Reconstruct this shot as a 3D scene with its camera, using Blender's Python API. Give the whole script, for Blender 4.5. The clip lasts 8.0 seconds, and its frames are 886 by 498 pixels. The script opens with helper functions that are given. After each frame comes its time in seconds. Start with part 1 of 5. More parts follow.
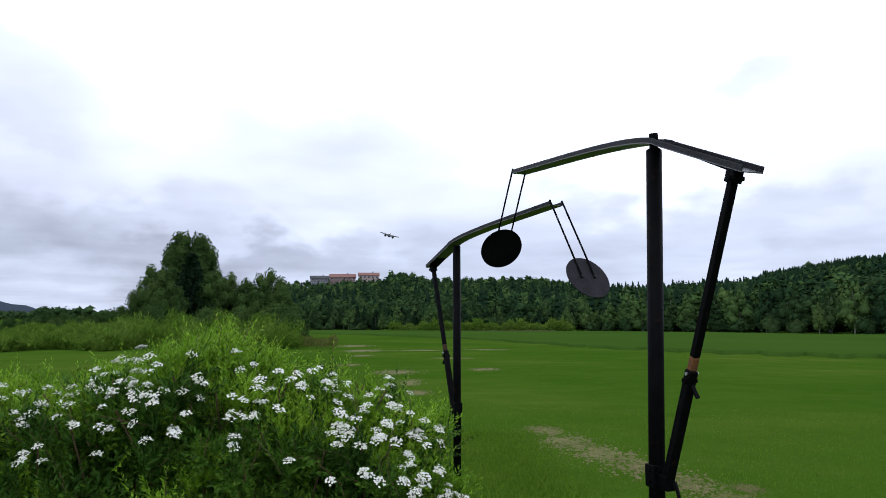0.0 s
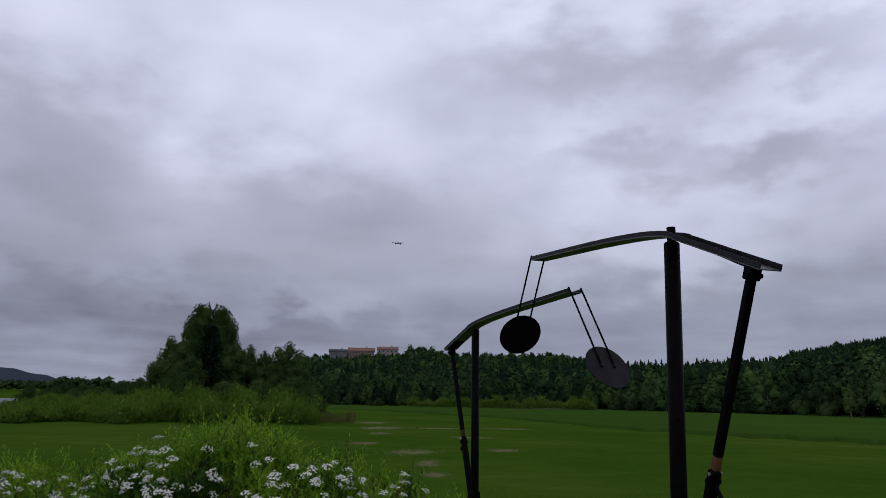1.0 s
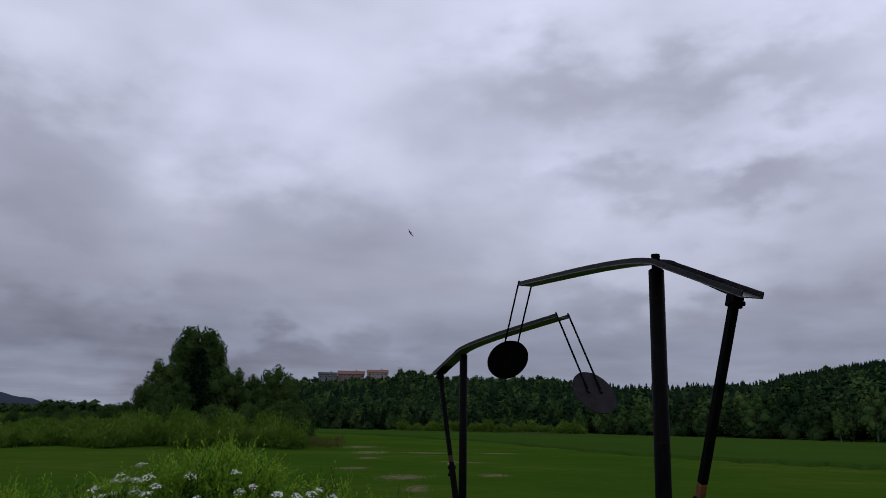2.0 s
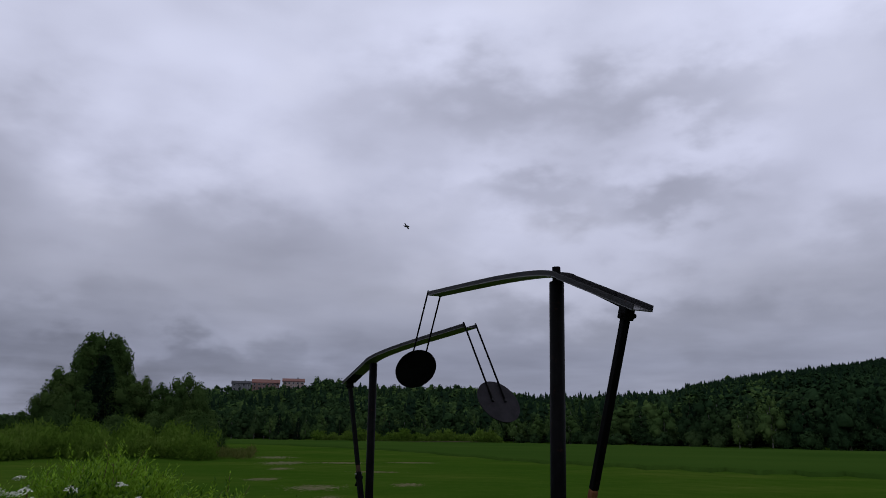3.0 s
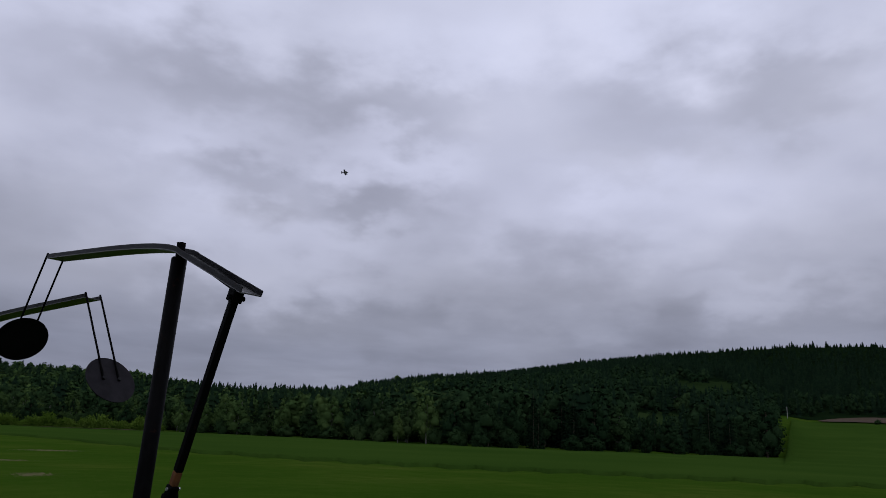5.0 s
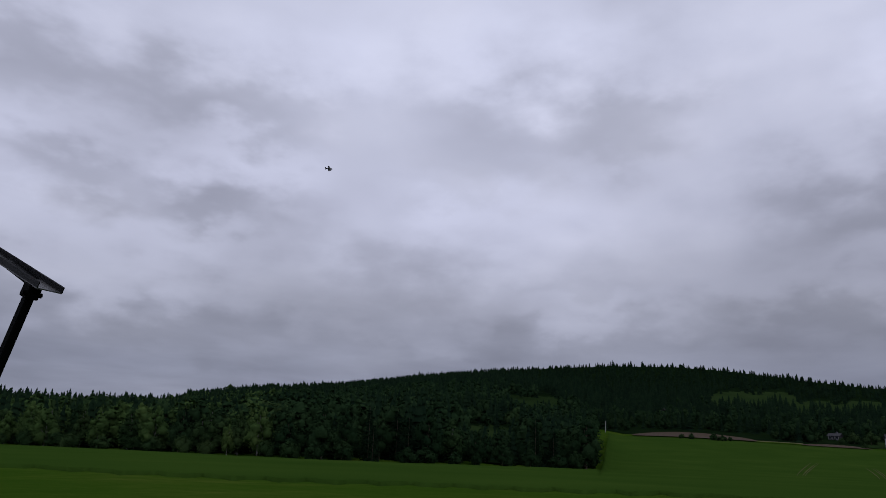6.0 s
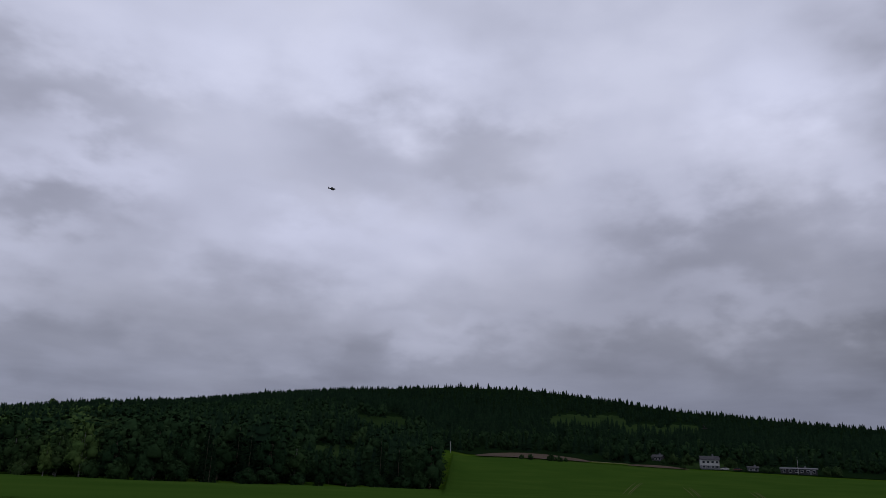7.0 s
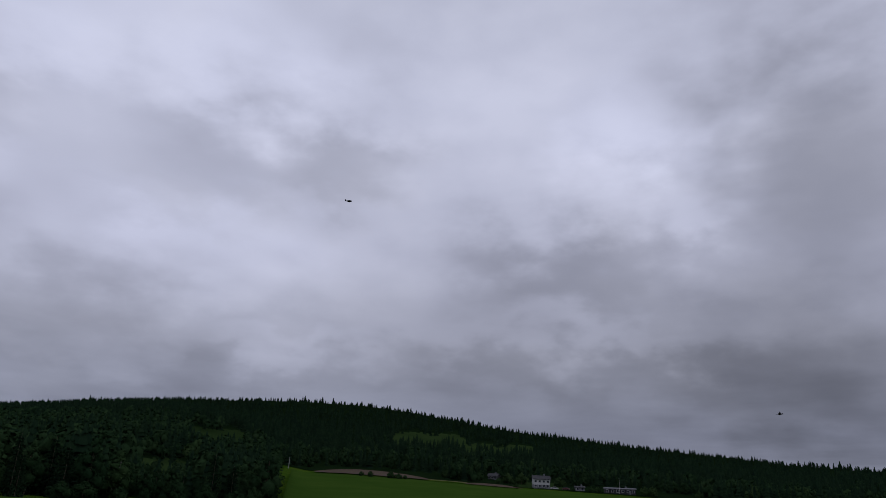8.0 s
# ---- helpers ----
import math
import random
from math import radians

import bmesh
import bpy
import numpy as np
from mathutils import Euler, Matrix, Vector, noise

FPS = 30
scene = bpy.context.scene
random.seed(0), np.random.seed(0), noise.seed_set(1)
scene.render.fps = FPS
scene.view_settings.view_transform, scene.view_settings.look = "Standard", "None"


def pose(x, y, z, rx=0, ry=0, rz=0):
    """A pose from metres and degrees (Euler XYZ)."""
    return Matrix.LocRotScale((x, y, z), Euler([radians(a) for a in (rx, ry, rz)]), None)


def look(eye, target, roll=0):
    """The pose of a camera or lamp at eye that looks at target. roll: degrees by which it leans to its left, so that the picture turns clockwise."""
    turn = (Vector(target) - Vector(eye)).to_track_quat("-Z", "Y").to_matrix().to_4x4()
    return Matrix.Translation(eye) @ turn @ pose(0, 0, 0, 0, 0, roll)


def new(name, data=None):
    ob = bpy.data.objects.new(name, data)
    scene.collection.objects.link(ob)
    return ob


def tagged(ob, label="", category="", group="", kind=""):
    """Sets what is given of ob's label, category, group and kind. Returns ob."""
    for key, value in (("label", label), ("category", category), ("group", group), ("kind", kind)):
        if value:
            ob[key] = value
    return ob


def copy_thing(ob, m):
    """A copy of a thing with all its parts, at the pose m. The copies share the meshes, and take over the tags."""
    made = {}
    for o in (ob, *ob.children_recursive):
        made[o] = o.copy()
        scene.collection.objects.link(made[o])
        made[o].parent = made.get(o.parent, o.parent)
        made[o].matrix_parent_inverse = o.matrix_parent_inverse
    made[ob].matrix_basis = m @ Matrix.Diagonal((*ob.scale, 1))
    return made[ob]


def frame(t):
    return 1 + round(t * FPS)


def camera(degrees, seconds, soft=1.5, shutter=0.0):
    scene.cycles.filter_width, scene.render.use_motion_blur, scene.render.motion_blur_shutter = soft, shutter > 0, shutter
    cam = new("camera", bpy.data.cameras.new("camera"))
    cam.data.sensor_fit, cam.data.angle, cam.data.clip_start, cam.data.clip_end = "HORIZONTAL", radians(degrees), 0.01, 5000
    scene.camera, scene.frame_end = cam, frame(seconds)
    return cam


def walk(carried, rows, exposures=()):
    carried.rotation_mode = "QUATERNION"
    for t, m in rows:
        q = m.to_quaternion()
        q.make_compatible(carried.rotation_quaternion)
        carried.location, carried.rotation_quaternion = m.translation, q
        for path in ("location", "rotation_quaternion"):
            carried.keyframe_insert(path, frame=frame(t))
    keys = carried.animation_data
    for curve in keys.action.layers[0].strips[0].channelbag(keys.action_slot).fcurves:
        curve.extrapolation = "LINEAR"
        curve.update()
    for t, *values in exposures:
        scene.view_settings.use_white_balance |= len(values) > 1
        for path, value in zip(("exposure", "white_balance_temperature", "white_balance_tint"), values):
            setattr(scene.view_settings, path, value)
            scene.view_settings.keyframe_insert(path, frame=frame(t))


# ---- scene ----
cam = camera(63.24, 8.0, soft=0.8)
PATH = [
    (0.0, 0.0, 0.0, 1.6, 0.0, 6.07, 0.0),
    (0.5, -0.006, -0.02, 1.646, 0.85, 9.63, -0.49),
    (1.0, 0.008, -0.04, 1.678, 1.48, 11.97, -0.88),
    (1.2, 0.012, -0.046, 1.682, 1.36, 12.55, -0.92),
    (2.3, 0.037, -0.076, 1.692, -0.2, 14.05, -0.88),
    (2.5, 0.046, -0.081, 1.693, -1.25, 14.22, -0.84),
    (3.0, 0.106, -0.094, 1.69, -5.7, 14.57, -0.6),
    (3.5, 0.179, -0.117, 1.684, -11.39, 14.71, -0.81),
    (4.0, 0.258, -0.146, 1.672, -17.65, 14.69, -1.27),
    (4.5, 0.349, -0.193, 1.662, -24.16, 14.49, -1.84),
    (5.0, 0.434, -0.212, 1.657, -30.75, 14.61, -2.26),
    (6.5, 0.52, -0.26, 1.656, -49.4, 17.02, -2.17),
    (7.0, 0.535, -0.27, 1.657, -55.21, 17.97, -2.14),
    (7.5, 0.545, -0.28, 1.656, -61.06, 18.66, -2.26),
    (8.0, 0.55, -0.29, 1.656, -67.4, 19.7, -2.52),
]
# the film camera starts bright and settles on the sky within a second
EXPOSURES = [(0.0, 1.35, 6500, 4), (0.2, 1.12, 6500, 5), (0.5, 0.62, 6500, 8), (0.8, 0.22, 6500, 9), (1.0, 0.1, 6500, 10), (1.3, 0.02, 6500, 10), (2.5, -0.03, 6500, 10),
             (5.0, -0.13, 6500, 10), (6.5, -0.18, 6500, 10), (8.0, -0.25, 6500, 10)]
walk(cam, [(t, pose(x, y, z, 90 + p, r, w)) for t, x, y, z, w, p, r in PATH], EXPOSURES)


# ---- node helpers ----
def mat(name):
    m = bpy.data.materials.new(name)
    m.use_nodes = True
    nt = m.node_tree
    nt.nodes.clear()
    return m, nt


def node(nt, kind, **sets):
    n = nt.nodes.new(kind)
    for key, value in sets.items():
        n.inputs[key.replace("_", " ")].default_value = value
    return n


def math_node(nt, op, a, b=None, clamp=False):
    n = nt.nodes.new("ShaderNodeMath")
    n.operation, n.use_clamp = op, clamp
    for i, v in enumerate((a, b)):
        if v is None:
            continue
        if isinstance(v, (int, float)):
            n.inputs[i].default_value = v
        else:
            nt.links.new(v, n.inputs[i])
    return n.outputs[0]


def noise_node(nt, vec, scale, detail=4.0, rough=0.55, distort=0.0):
    n = node(nt, "ShaderNodeTexNoise", Scale=scale, Detail=detail, Roughness=rough, Distortion=distort)
    if vec is not None:
        nt.links.new(vec, n.inputs["Vector"])
    return n.outputs["Fac"]


def ramp(nt, fac, stops):
    n = nt.nodes.new("ShaderNodeValToRGB")
    el = n.color_ramp.elements
    while len(el) < len(stops):
        el.new(0.5)
    for e, (p, c) in zip(el, stops):
        e.position, e.color = p, (*c, 1)
    nt.links.new(fac, n.inputs[0])
    return n.outputs[0]


def mixc(nt, fac, a, b, mode="MIX"):
    n = nt.nodes.new("ShaderNodeMix")
    n.data_type, n.blend_type = "RGBA", mode
    for i, v in ((0, fac), (6, a), (7, b)):
        if isinstance(v, (int, float)):
            n.inputs[i].default_value = v
        elif isinstance(v, tuple):
            n.inputs[i].default_value = (*v, 1)
        else:
            nt.links.new(v, n.inputs[i])
    return n.outputs[2]


# ---- world: an overcast sky with layered stratus ----
def make_world():
    w = bpy.data.worlds.new("overcast_sky")
    scene.world = w
    w.use_nodes = True
    nt = w.node_tree
    nt.nodes.clear()
    co = nt.nodes.new("ShaderNodeTexCoord").outputs["Generated"]
    sep = nt.nodes.new("ShaderNodeSeparateXYZ")
    nt.links.new(co, sep.inputs[0])
    x, y, z = sep.outputs
    zc = math_node(nt, "MAXIMUM", z, 0.0)
    # cloud masses, flattened towards the horizon
    comb = nt.nodes.new("ShaderNodeCombineXYZ")
    nt.links.new(x, comb.inputs[0])
    nt.links.new(y, comb.inputs[1])
    nt.links.new(math_node(nt, "MULTIPLY", zc, 1.9), comb.inputs[2])
    big = noise_node(nt, comb.outputs[0], 4.2, 2.0, 0.45, 0.0)
    small = noise_node(nt, comb.outputs[0], 10.0, 4.0, 0.5, 0.0)
    cl = math_node(nt, "ADD", math_node(nt, "MULTIPLY", big, 0.68), math_node(nt, "MULTIPLY", small, 0.32))
    # soft darker cloud bellies, by compass bearing and height
    azim = math_node(nt, "ARCTAN2", x, y)
    elev = math_node(nt, "ARCSINE", zc)
    curl = noise_node(nt, comb.outputs[0], 7.0, 3.5, 0.5, 0.1)
    wob = math_node(nt, "MULTIPLY", math_node(nt, "SUBTRACT", small, 0.5), 0.2)
    wob2 = math_node(nt, "MULTIPLY", math_node(nt, "SUBTRACT", curl, 0.5), 0.24)
    az2, el2 = math_node(nt, "ADD", azim, wob2), math_node(nt, "ADD", elev, wob)
    total = None
    for a, e, ra, re, k in DARK_CLOUDS + PALE_CLOUDS:
        da = math_node(nt, "DIVIDE", math_node(nt, "SUBTRACT", az2, radians(a)), radians(ra))
        de = math_node(nt, "DIVIDE", math_node(nt, "SUBTRACT", el2, radians(e)), radians(re))
        d2 = math_node(nt, "ADD", math_node(nt, "MULTIPLY", da, da), math_node(nt, "MULTIPLY", de, de))
        d3 = math_node(nt, "POWER", d2, 1.35)
        g = math_node(nt, "MULTIPLY", math_node(nt, "EXPONENT", math_node(nt, "MULTIPLY", d3, -0.9)), 1.65 * k)
        total = g if total is None else math_node(nt, "ADD", total, g)
    fac = ramp(nt, cl, [(0.36, (0.86, 0.863, 0.875)), (0.5, (0.985, 0.99, 1.0)), (0.64, (1.1, 1.1, 1.095))])
    grad = ramp(nt, elev, SKY_RAMP)
    col = mixc(nt, 1.0, grad, fac, "MULTIPLY")
    # thin layers seen edge-on near the horizon
    flat = nt.nodes.new("ShaderNodeCombineXYZ")
    deep = math_node(nt, "ADD", zc, 0.07)
    nt.links.new(math_node(nt, "DIVIDE", x, deep), flat.inputs[0])
    nt.links.new(math_node(nt, "DIVIDE", y, deep), flat.inputs[1])
    streak = math_node(nt, "SUBTRACT", noise_node(nt, flat.outputs[0], 1.1, 4.0, 0.5, 0.2), 0.5)
    near = math_node(nt, "SUBTRACT", 1.0, math_node(nt, "DIVIDE", elev, 0.42), True)
    total = math_node(nt, "SUBTRACT", total, math_node(nt, "MULTIPLY", math_node(nt, "MULTIPLY", streak, near), 0.62))
    shade = math_node(nt, "SUBTRACT", 1.0, total)
    sc = nt.nodes.new("ShaderNodeVectorMath")
    sc.operation = "SCALE"
    nt.links.new(col, sc.inputs[0])
    nt.links.new(shade, sc.inputs["Scale"])
    sky = nt.nodes.new("ShaderNodeTexSky")
    sky.sky_type, sky.sun_disc = "NISHITA", False
    sky.sun_elevation, sky.sun_rotation = radians(52), radians(200)
    cloud_bg = node(nt, "ShaderNodeBackground", Strength=1.0)
    nt.links.new(sc.outputs[0], cloud_bg.inputs[0])
    sky_bg = node(nt, "ShaderNodeBackground", Strength=0.05)
    nt.links.new(sky.outputs[0], sky_bg.inputs[0])
    mix = node(nt, "ShaderNodeMixShader", Fac=0.96)
    nt.links.new(sky_bg.outputs[0], mix.inputs[1])
    nt.links.new(cloud_bg.outputs[0], mix.inputs[2])
    out = nt.nodes.new("ShaderNodeOutputWorld")
    nt.links.new(mix.outputs[0], out.inputs[0])


SKY_RAMP = [(0.0, (0.272, 0.29, 0.38)), (0.1, (0.278, 0.295, 0.39)), (0.2, (0.4, 0.415, 0.52)),
            (0.33, (0.54, 0.56, 0.71)), (0.55, (0.64, 0.665, 0.835)), (1.0, (0.44, 0.46, 0.57)), (1.5, (0.4, 0.42, 0.51))]
# bearing, height, breadth, depth in degrees, and how much darker (+) or brighter (-)
DARK_CLOUDS = [
    (-32, 18, 7, 5, 0.17), (-27, 6, 13, 3, 0.16), (-12, 14.5, 9, 3.6, 0.09), (-14, 4.6, 12, 1.6, 0.1), (11, 25.6, 8, 3.3, 0.14), (23.5, 26, 7, 2.3, 0.12),
    (1.5, 13.5, 5, 3, 0.08), (14.5, 18.9, 5.5, 1.7, 0.11), (24.8, 17.2, 3.8, 1.7, 0.14), (23, 8.3, 11, 2.0, 0.09), (44, 7, 10, 1.4, 0.06), (49, 25, 8, 3.2, 0.07),
    (58, 25, 4.5, 3, 0.12), (41, 20.6, 6, 1.6, 0.05), (77, 17.6, 9, 3.8, 0.21), (96.5, 25, 8, 9, 0.26), (92, 11, 9, 6, 0.22), (71, 9.8, 11, 2.0, 0.1), (86, 7.5, 18, 4.5, 0.1)]
PALE_CLOUDS = [
    (-16, 24, 10, 6, -0.1), (9.9, 21.9, 5, 3.2, -0.11), (25.8, 21.6, 5.5, 1.9, -0.13), (37, 18.5, 8, 4, -0.09), (46, 17, 9, 4.6, -0.14), (33, 31, 7, 4, -0.09), (48.8, 33, 8, 5, -0.1),
    (53.5, 11, 6, 1.6, -0.13), (82.5, 28.2, 5.5, 3.6, -0.12), (86, 22.3, 3, 1.6, -0.07), (84, 13.2, 8, 1.6, -0.06), (14, 13, 12, 3, -0.18), (-16, 7, 9, 1.2, -0.09), (3.7, 31, 7, 4, -0.08)]
make_world()

sun = new("sun", bpy.data.lights.new("sun", "SUN"))
sun.data.energy, sun.data.angle, sun.data.color = 0.25, radians(40), (1.0, 0.97, 0.93)
sun.matrix_world = look((0, 0, 50), (0 + 50 * math.cos(radians(52)) * math.sin(radians(20)), 50 * math.cos(radians(52)) * math.cos(radians(20)), 50 - 50 * math.sin(radians(52))))


# ---- materials ----
def finish(nt, colour, rough=0.8, metallic=0.0, bump=None, bump_strength=0.3, bump_distance=0.01, translucent=0.0, spec=0.3):
    b = node(nt, "ShaderNodeBsdfPrincipled", Metallic=metallic)
    b.inputs["Specular IOR Level"].default_value = spec
    if isinstance(colour, tuple):
        b.inputs["Base Color"].default_value = (*colour, 1)
    else:
        nt.links.new(colour, b.inputs["Base Color"])
    if isinstance(rough, (int, float)):
        b.inputs["Roughness"].default_value = rough
    else:
        nt.links.new(rough, b.inputs["Roughness"])
    if bump is not None:
        bn = node(nt, "ShaderNodeBump", Strength=bump_strength, Distance=bump_distance)
        nt.links.new(bump, bn.inputs["Height"])
        nt.links.new(bn.outputs[0], b.inputs["Normal"])
    out = nt.nodes.new("ShaderNodeOutputMaterial")
    last = b.outputs[0]
    if translucent:
        tr = nt.nodes.new("ShaderNodeBsdfTranslucent")
        if isinstance(colour, tuple):
            tr.inputs[0].default_value = (*colour, 1)
        else:
            nt.links.new(colour, tr.inputs[0])
        mx = node(nt, "ShaderNodeMixShader", Fac=translucent)
        nt.links.new(last, mx.inputs[1])
        nt.links.new(tr.outputs[0], mx.inputs[2])
        last = mx.outputs[0]
    nt.links.new(last, out.inputs[0])


def leaf_material(name, dark, mid, light, patch=0.12, translucent=0.25, rough=0.6, gloss=0.0, vary=0.35):
    """Foliage: each leaf differs a little, and whole trees differ from their neighbours."""
    m, nt = mat(name)
    geo = nt.nodes.new("ShaderNodeNewGeometry")
    obj = nt.nodes.new("ShaderNodeObjectInfo")
    n = noise_node(nt, geo.outputs["Position"], patch, 2.0)
    f = math_node(nt, "ADD", math_node(nt, "MULTIPLY", n, 0.9), math_node(nt, "MULTIPLY", geo.outputs["Random Per Island"], vary))
    f = math_node(nt, "ADD", f, math_node(nt, "MULTIPLY", obj.outputs["Random"], 0.22))
    f = math_node(nt, "ADD", f, (0.35 - vary) * 0.5)
    c = ramp(nt, f, [(0.4, dark), (0.72, mid), (1.0, light)])
    finish(nt, c, rough, translucent=translucent, spec=gloss)
    return m


def paint_material(name, base, worn, rough=0.5, metallic=0.0, scale=14.0, rust=0.0, spec=0.18):
    m, nt = mat(name)
    co = nt.nodes.new("ShaderNodeTexCoord").outputs["Object"]
    n1 = noise_node(nt, co, scale, 6.0, 0.6)
    n2 = noise_node(nt, co, scale * 9, 3.0)
    c = ramp(nt, n1, [(0.38, base), (0.62, worn)])
    c = mixc(nt, math_node(nt, "MULTIPLY", n2, 0.35), c, tuple(v * 0.5 for v in base))
    if rust:
        n3 = noise_node(nt, co, scale * 1.7, 8.0, 0.7)
        c = mixc(nt, ramp(nt, n3, [(0.6, (0, 0, 0)), (0.72, (rust, rust, rust))]), c, (0.12, 0.045, 0.02))
    r = math_node(nt, "ADD", math_node(nt, "MULTIPLY", n2, 0.25), rough - 0.12)
    finish(nt, c, r, metallic, bump=n2, bump_strength=0.25, bump_distance=0.002, spec=spec)
    return m


def ground_material():
    m, nt = mat("meadow_grass")
    geo = nt.nodes.new("ShaderNodeNewGeometry")
    pos = geo.outputs["Position"]
    patches = noise_node(nt, pos, 0.09, 4.0, 0.6)
    mid = noise_node(nt, pos, 0.7, 5.0, 0.6)
    fine = noise_node(nt, pos, 22.0, 3.0)
    c = ramp(nt, patches, [(0.34, (0.033, 0.08, 0.0078)), (0.5, (0.048, 0.098, 0.0102)), (0.64, (0.076, 0.116, 0.0165))])
    c = mixc(nt, ramp(nt, mid, [(0.36, (0, 0, 0)), (0.66, (0.6, 0.6, 0.6))]), c, (0.029, 0.075, 0.006))
    dry = noise_node(nt, pos, 2.4, 6.0, 0.7)
    c = mixc(nt, ramp(nt, dry, [(0.53, (0, 0, 0)), (0.7, (0.34, 0.34, 0.34))]), c, (0.095, 0.115, 0.026))
    c = mixc(nt, math_node(nt, "MULTIPLY", fine, 0.45), c, (0.026, 0.058, 0.004))
    h = math_node(nt, "ADD", fine, mid)
    finish(nt, c, 0.9, bump=h, bump_strength=0.6, bump_distance=0.05, spec=0.0)
    return m


def soil_material(name, a, b, green=0.0):
    m, nt = mat(name)
    pos = nt.nodes.new("ShaderNodeNewGeometry").outputs["Position"]
    n1, n2 = noise_node(nt, pos, 1.3, 6.0, 0.65), noise_node(nt, pos, 30.0, 4.0)
    c = mixc(nt, math_node(nt, "MULTIPLY", n2, 0.5), ramp(nt, n1, [(0.35, a), (0.65, b)]), tuple(v * 0.55 for v in a))
    if green:
        # thin grass growing through
        n3 = noise_node(nt, pos, 7.0, 6.0, 0.75)
        c = mixc(nt, ramp(nt, n3, [(0.42, (0, 0, 0)), (0.6, (green, green, green))]), c, (0.055, 0.1, 0.012))
    finish(nt, c, 0.95, bump=n2, bump_strength=0.7, bump_distance=0.02, spec=0.1)
    return m


GRASS = ground_material()
CROP = leaf_material("young_grain", (0.028, 0.064, 0.009), (0.036, 0.075, 0.011), (0.046, 0.087, 0.0135), 0.05, 0.0, 0.9)
SOIL = soil_material("trodden_soil", (0.125, 0.105, 0.048), (0.215, 0.18, 0.088), 0.6)
PRESSED = leaf_material("pressed_grain", (0.06, 0.075, 0.025), (0.085, 0.095, 0.035), (0.11, 0.115, 0.045), 0.3, 0.0, 0.9)
BARE = soil_material("bare_earth", (0.07, 0.048, 0.03), (0.1, 0.07, 0.044))
BLADE = leaf_material("grass_blades", (0.05, 0.112, 0.009), (0.078, 0.15, 0.012), (0.115, 0.18, 0.022), 0.5, 0.2, 0.8)
DRY = leaf_material("dry_grass", (0.07, 0.095, 0.02), (0.1, 0.115, 0.03), (0.14, 0.14, 0.045), 0.5, 0.1)
WEED = leaf_material("tall_weeds", (0.055, 0.11, 0.013), (0.085, 0.15, 0.02), (0.12, 0.185, 0.034), 0.25, 0.15, vary=0.2)
LEAF = leaf_material("deciduous_leaves", (0.026, 0.053, 0.015), (0.043, 0.08, 0.022), (0.07, 0.112, 0.031), 0.4, 0.12, vary=0.16)
WOODS = leaf_material("broadleaf_crowns", (0.013, 0.031, 0.012), (0.026, 0.052, 0.019), (0.048, 0.079, 0.027), 0.12, 0.0, vary=0.16)
BIRCHES = leaf_material("light_birch_crowns", (0.03, 0.061, 0.019), (0.05, 0.09, 0.027), (0.08, 0.125, 0.036), 0.12, 0.0, vary=0.2)
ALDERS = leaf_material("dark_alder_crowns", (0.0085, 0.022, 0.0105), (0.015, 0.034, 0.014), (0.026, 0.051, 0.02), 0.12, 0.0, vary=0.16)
SPRUCE = leaf_material("spruce_needles", (0.006, 0.0145, 0.009), (0.009, 0.021, 0.011), (0.014, 0.03, 0.014), 0.12, 0.0)
# older leaves, with some of the bush's lower shade put into the green
BUSH = leaf_material("spirea_leaves", (0.015, 0.043, 0.006), (0.044, 0.105, 0.011), (0.12, 0.22, 0.021), 5.0, 0.15, 0.5, 0.06, vary=0.3)
YOUNG = leaf_material("young_spirea_leaves", (0.075, 0.165, 0.01), (0.16, 0.3, 0.02), (0.25, 0.4, 0.034), 4.5, 0.25, 0.5, 0.06, vary=0.3)
PETAL = leaf_material("white_petals", (0.62, 0.63, 0.53), (0.72, 0.72, 0.64), (0.8, 0.8, 0.73), 3.0, 0.1)
BARK = paint_material("bark", (0.09, 0.07, 0.05), (0.16, 0.13, 0.1), 0.9, scale=6.0)
PALE_BARK = paint_material("white_birch_bark", (0.16, 0.155, 0.14), (0.27, 0.265, 0.25), 0.8, scale=3.0)
TWIG = paint_material("twig_bark", (0.1, 0.06, 0.035), (0.15, 0.1, 0.06), 0.8, scale=20.0)
STEEL = paint_material("dark_painted_steel", (0.002, 0.0021, 0.0024), (0.0042, 0.0043, 0.0047), 0.5, 0.0, 9.0, rust=0.15, spec=0.028)
ARM = paint_material("grey_channel_steel", (0.085, 0.085, 0.088), (0.15, 0.15, 0.148), 0.42, 0.3, 8.0, rust=0.15)
FLANGE = paint_material("dark_steel", (0.01, 0.01, 0.0115), (0.024, 0.024, 0.026), 0.45, 0.0, 9.0, rust=0.2, spec=0.1)
# near plate: the shade of its downward face is put into this black
DISC_SHADED = paint_material("shaded_plate", (0.004, 0.004, 0.004), (0.007, 0.007, 0.007), 0.7, 0.0, 10.0, spec=0.03)
DISC_GREY = paint_material("grey_plate", (0.017, 0.0155, 0.018), (0.027, 0.025, 0.029), 0.6, 0.0, 12.0, spec=0.06)
RUST = paint_material("rusty_tube", (0.2, 0.075, 0.025), (0.1, 0.045, 0.02), 0.8, 0.0, 12.0)
RUST_DULL = paint_material("dull_rusty_tube", (0.045, 0.022, 0.012), (0.025, 0.015, 0.01), 0.8, 0.0, 12.0)
SHINE = paint_material("bright_bolt", (0.5, 0.5, 0.5), (0.6, 0.6, 0.6), 0.3, 0.9)
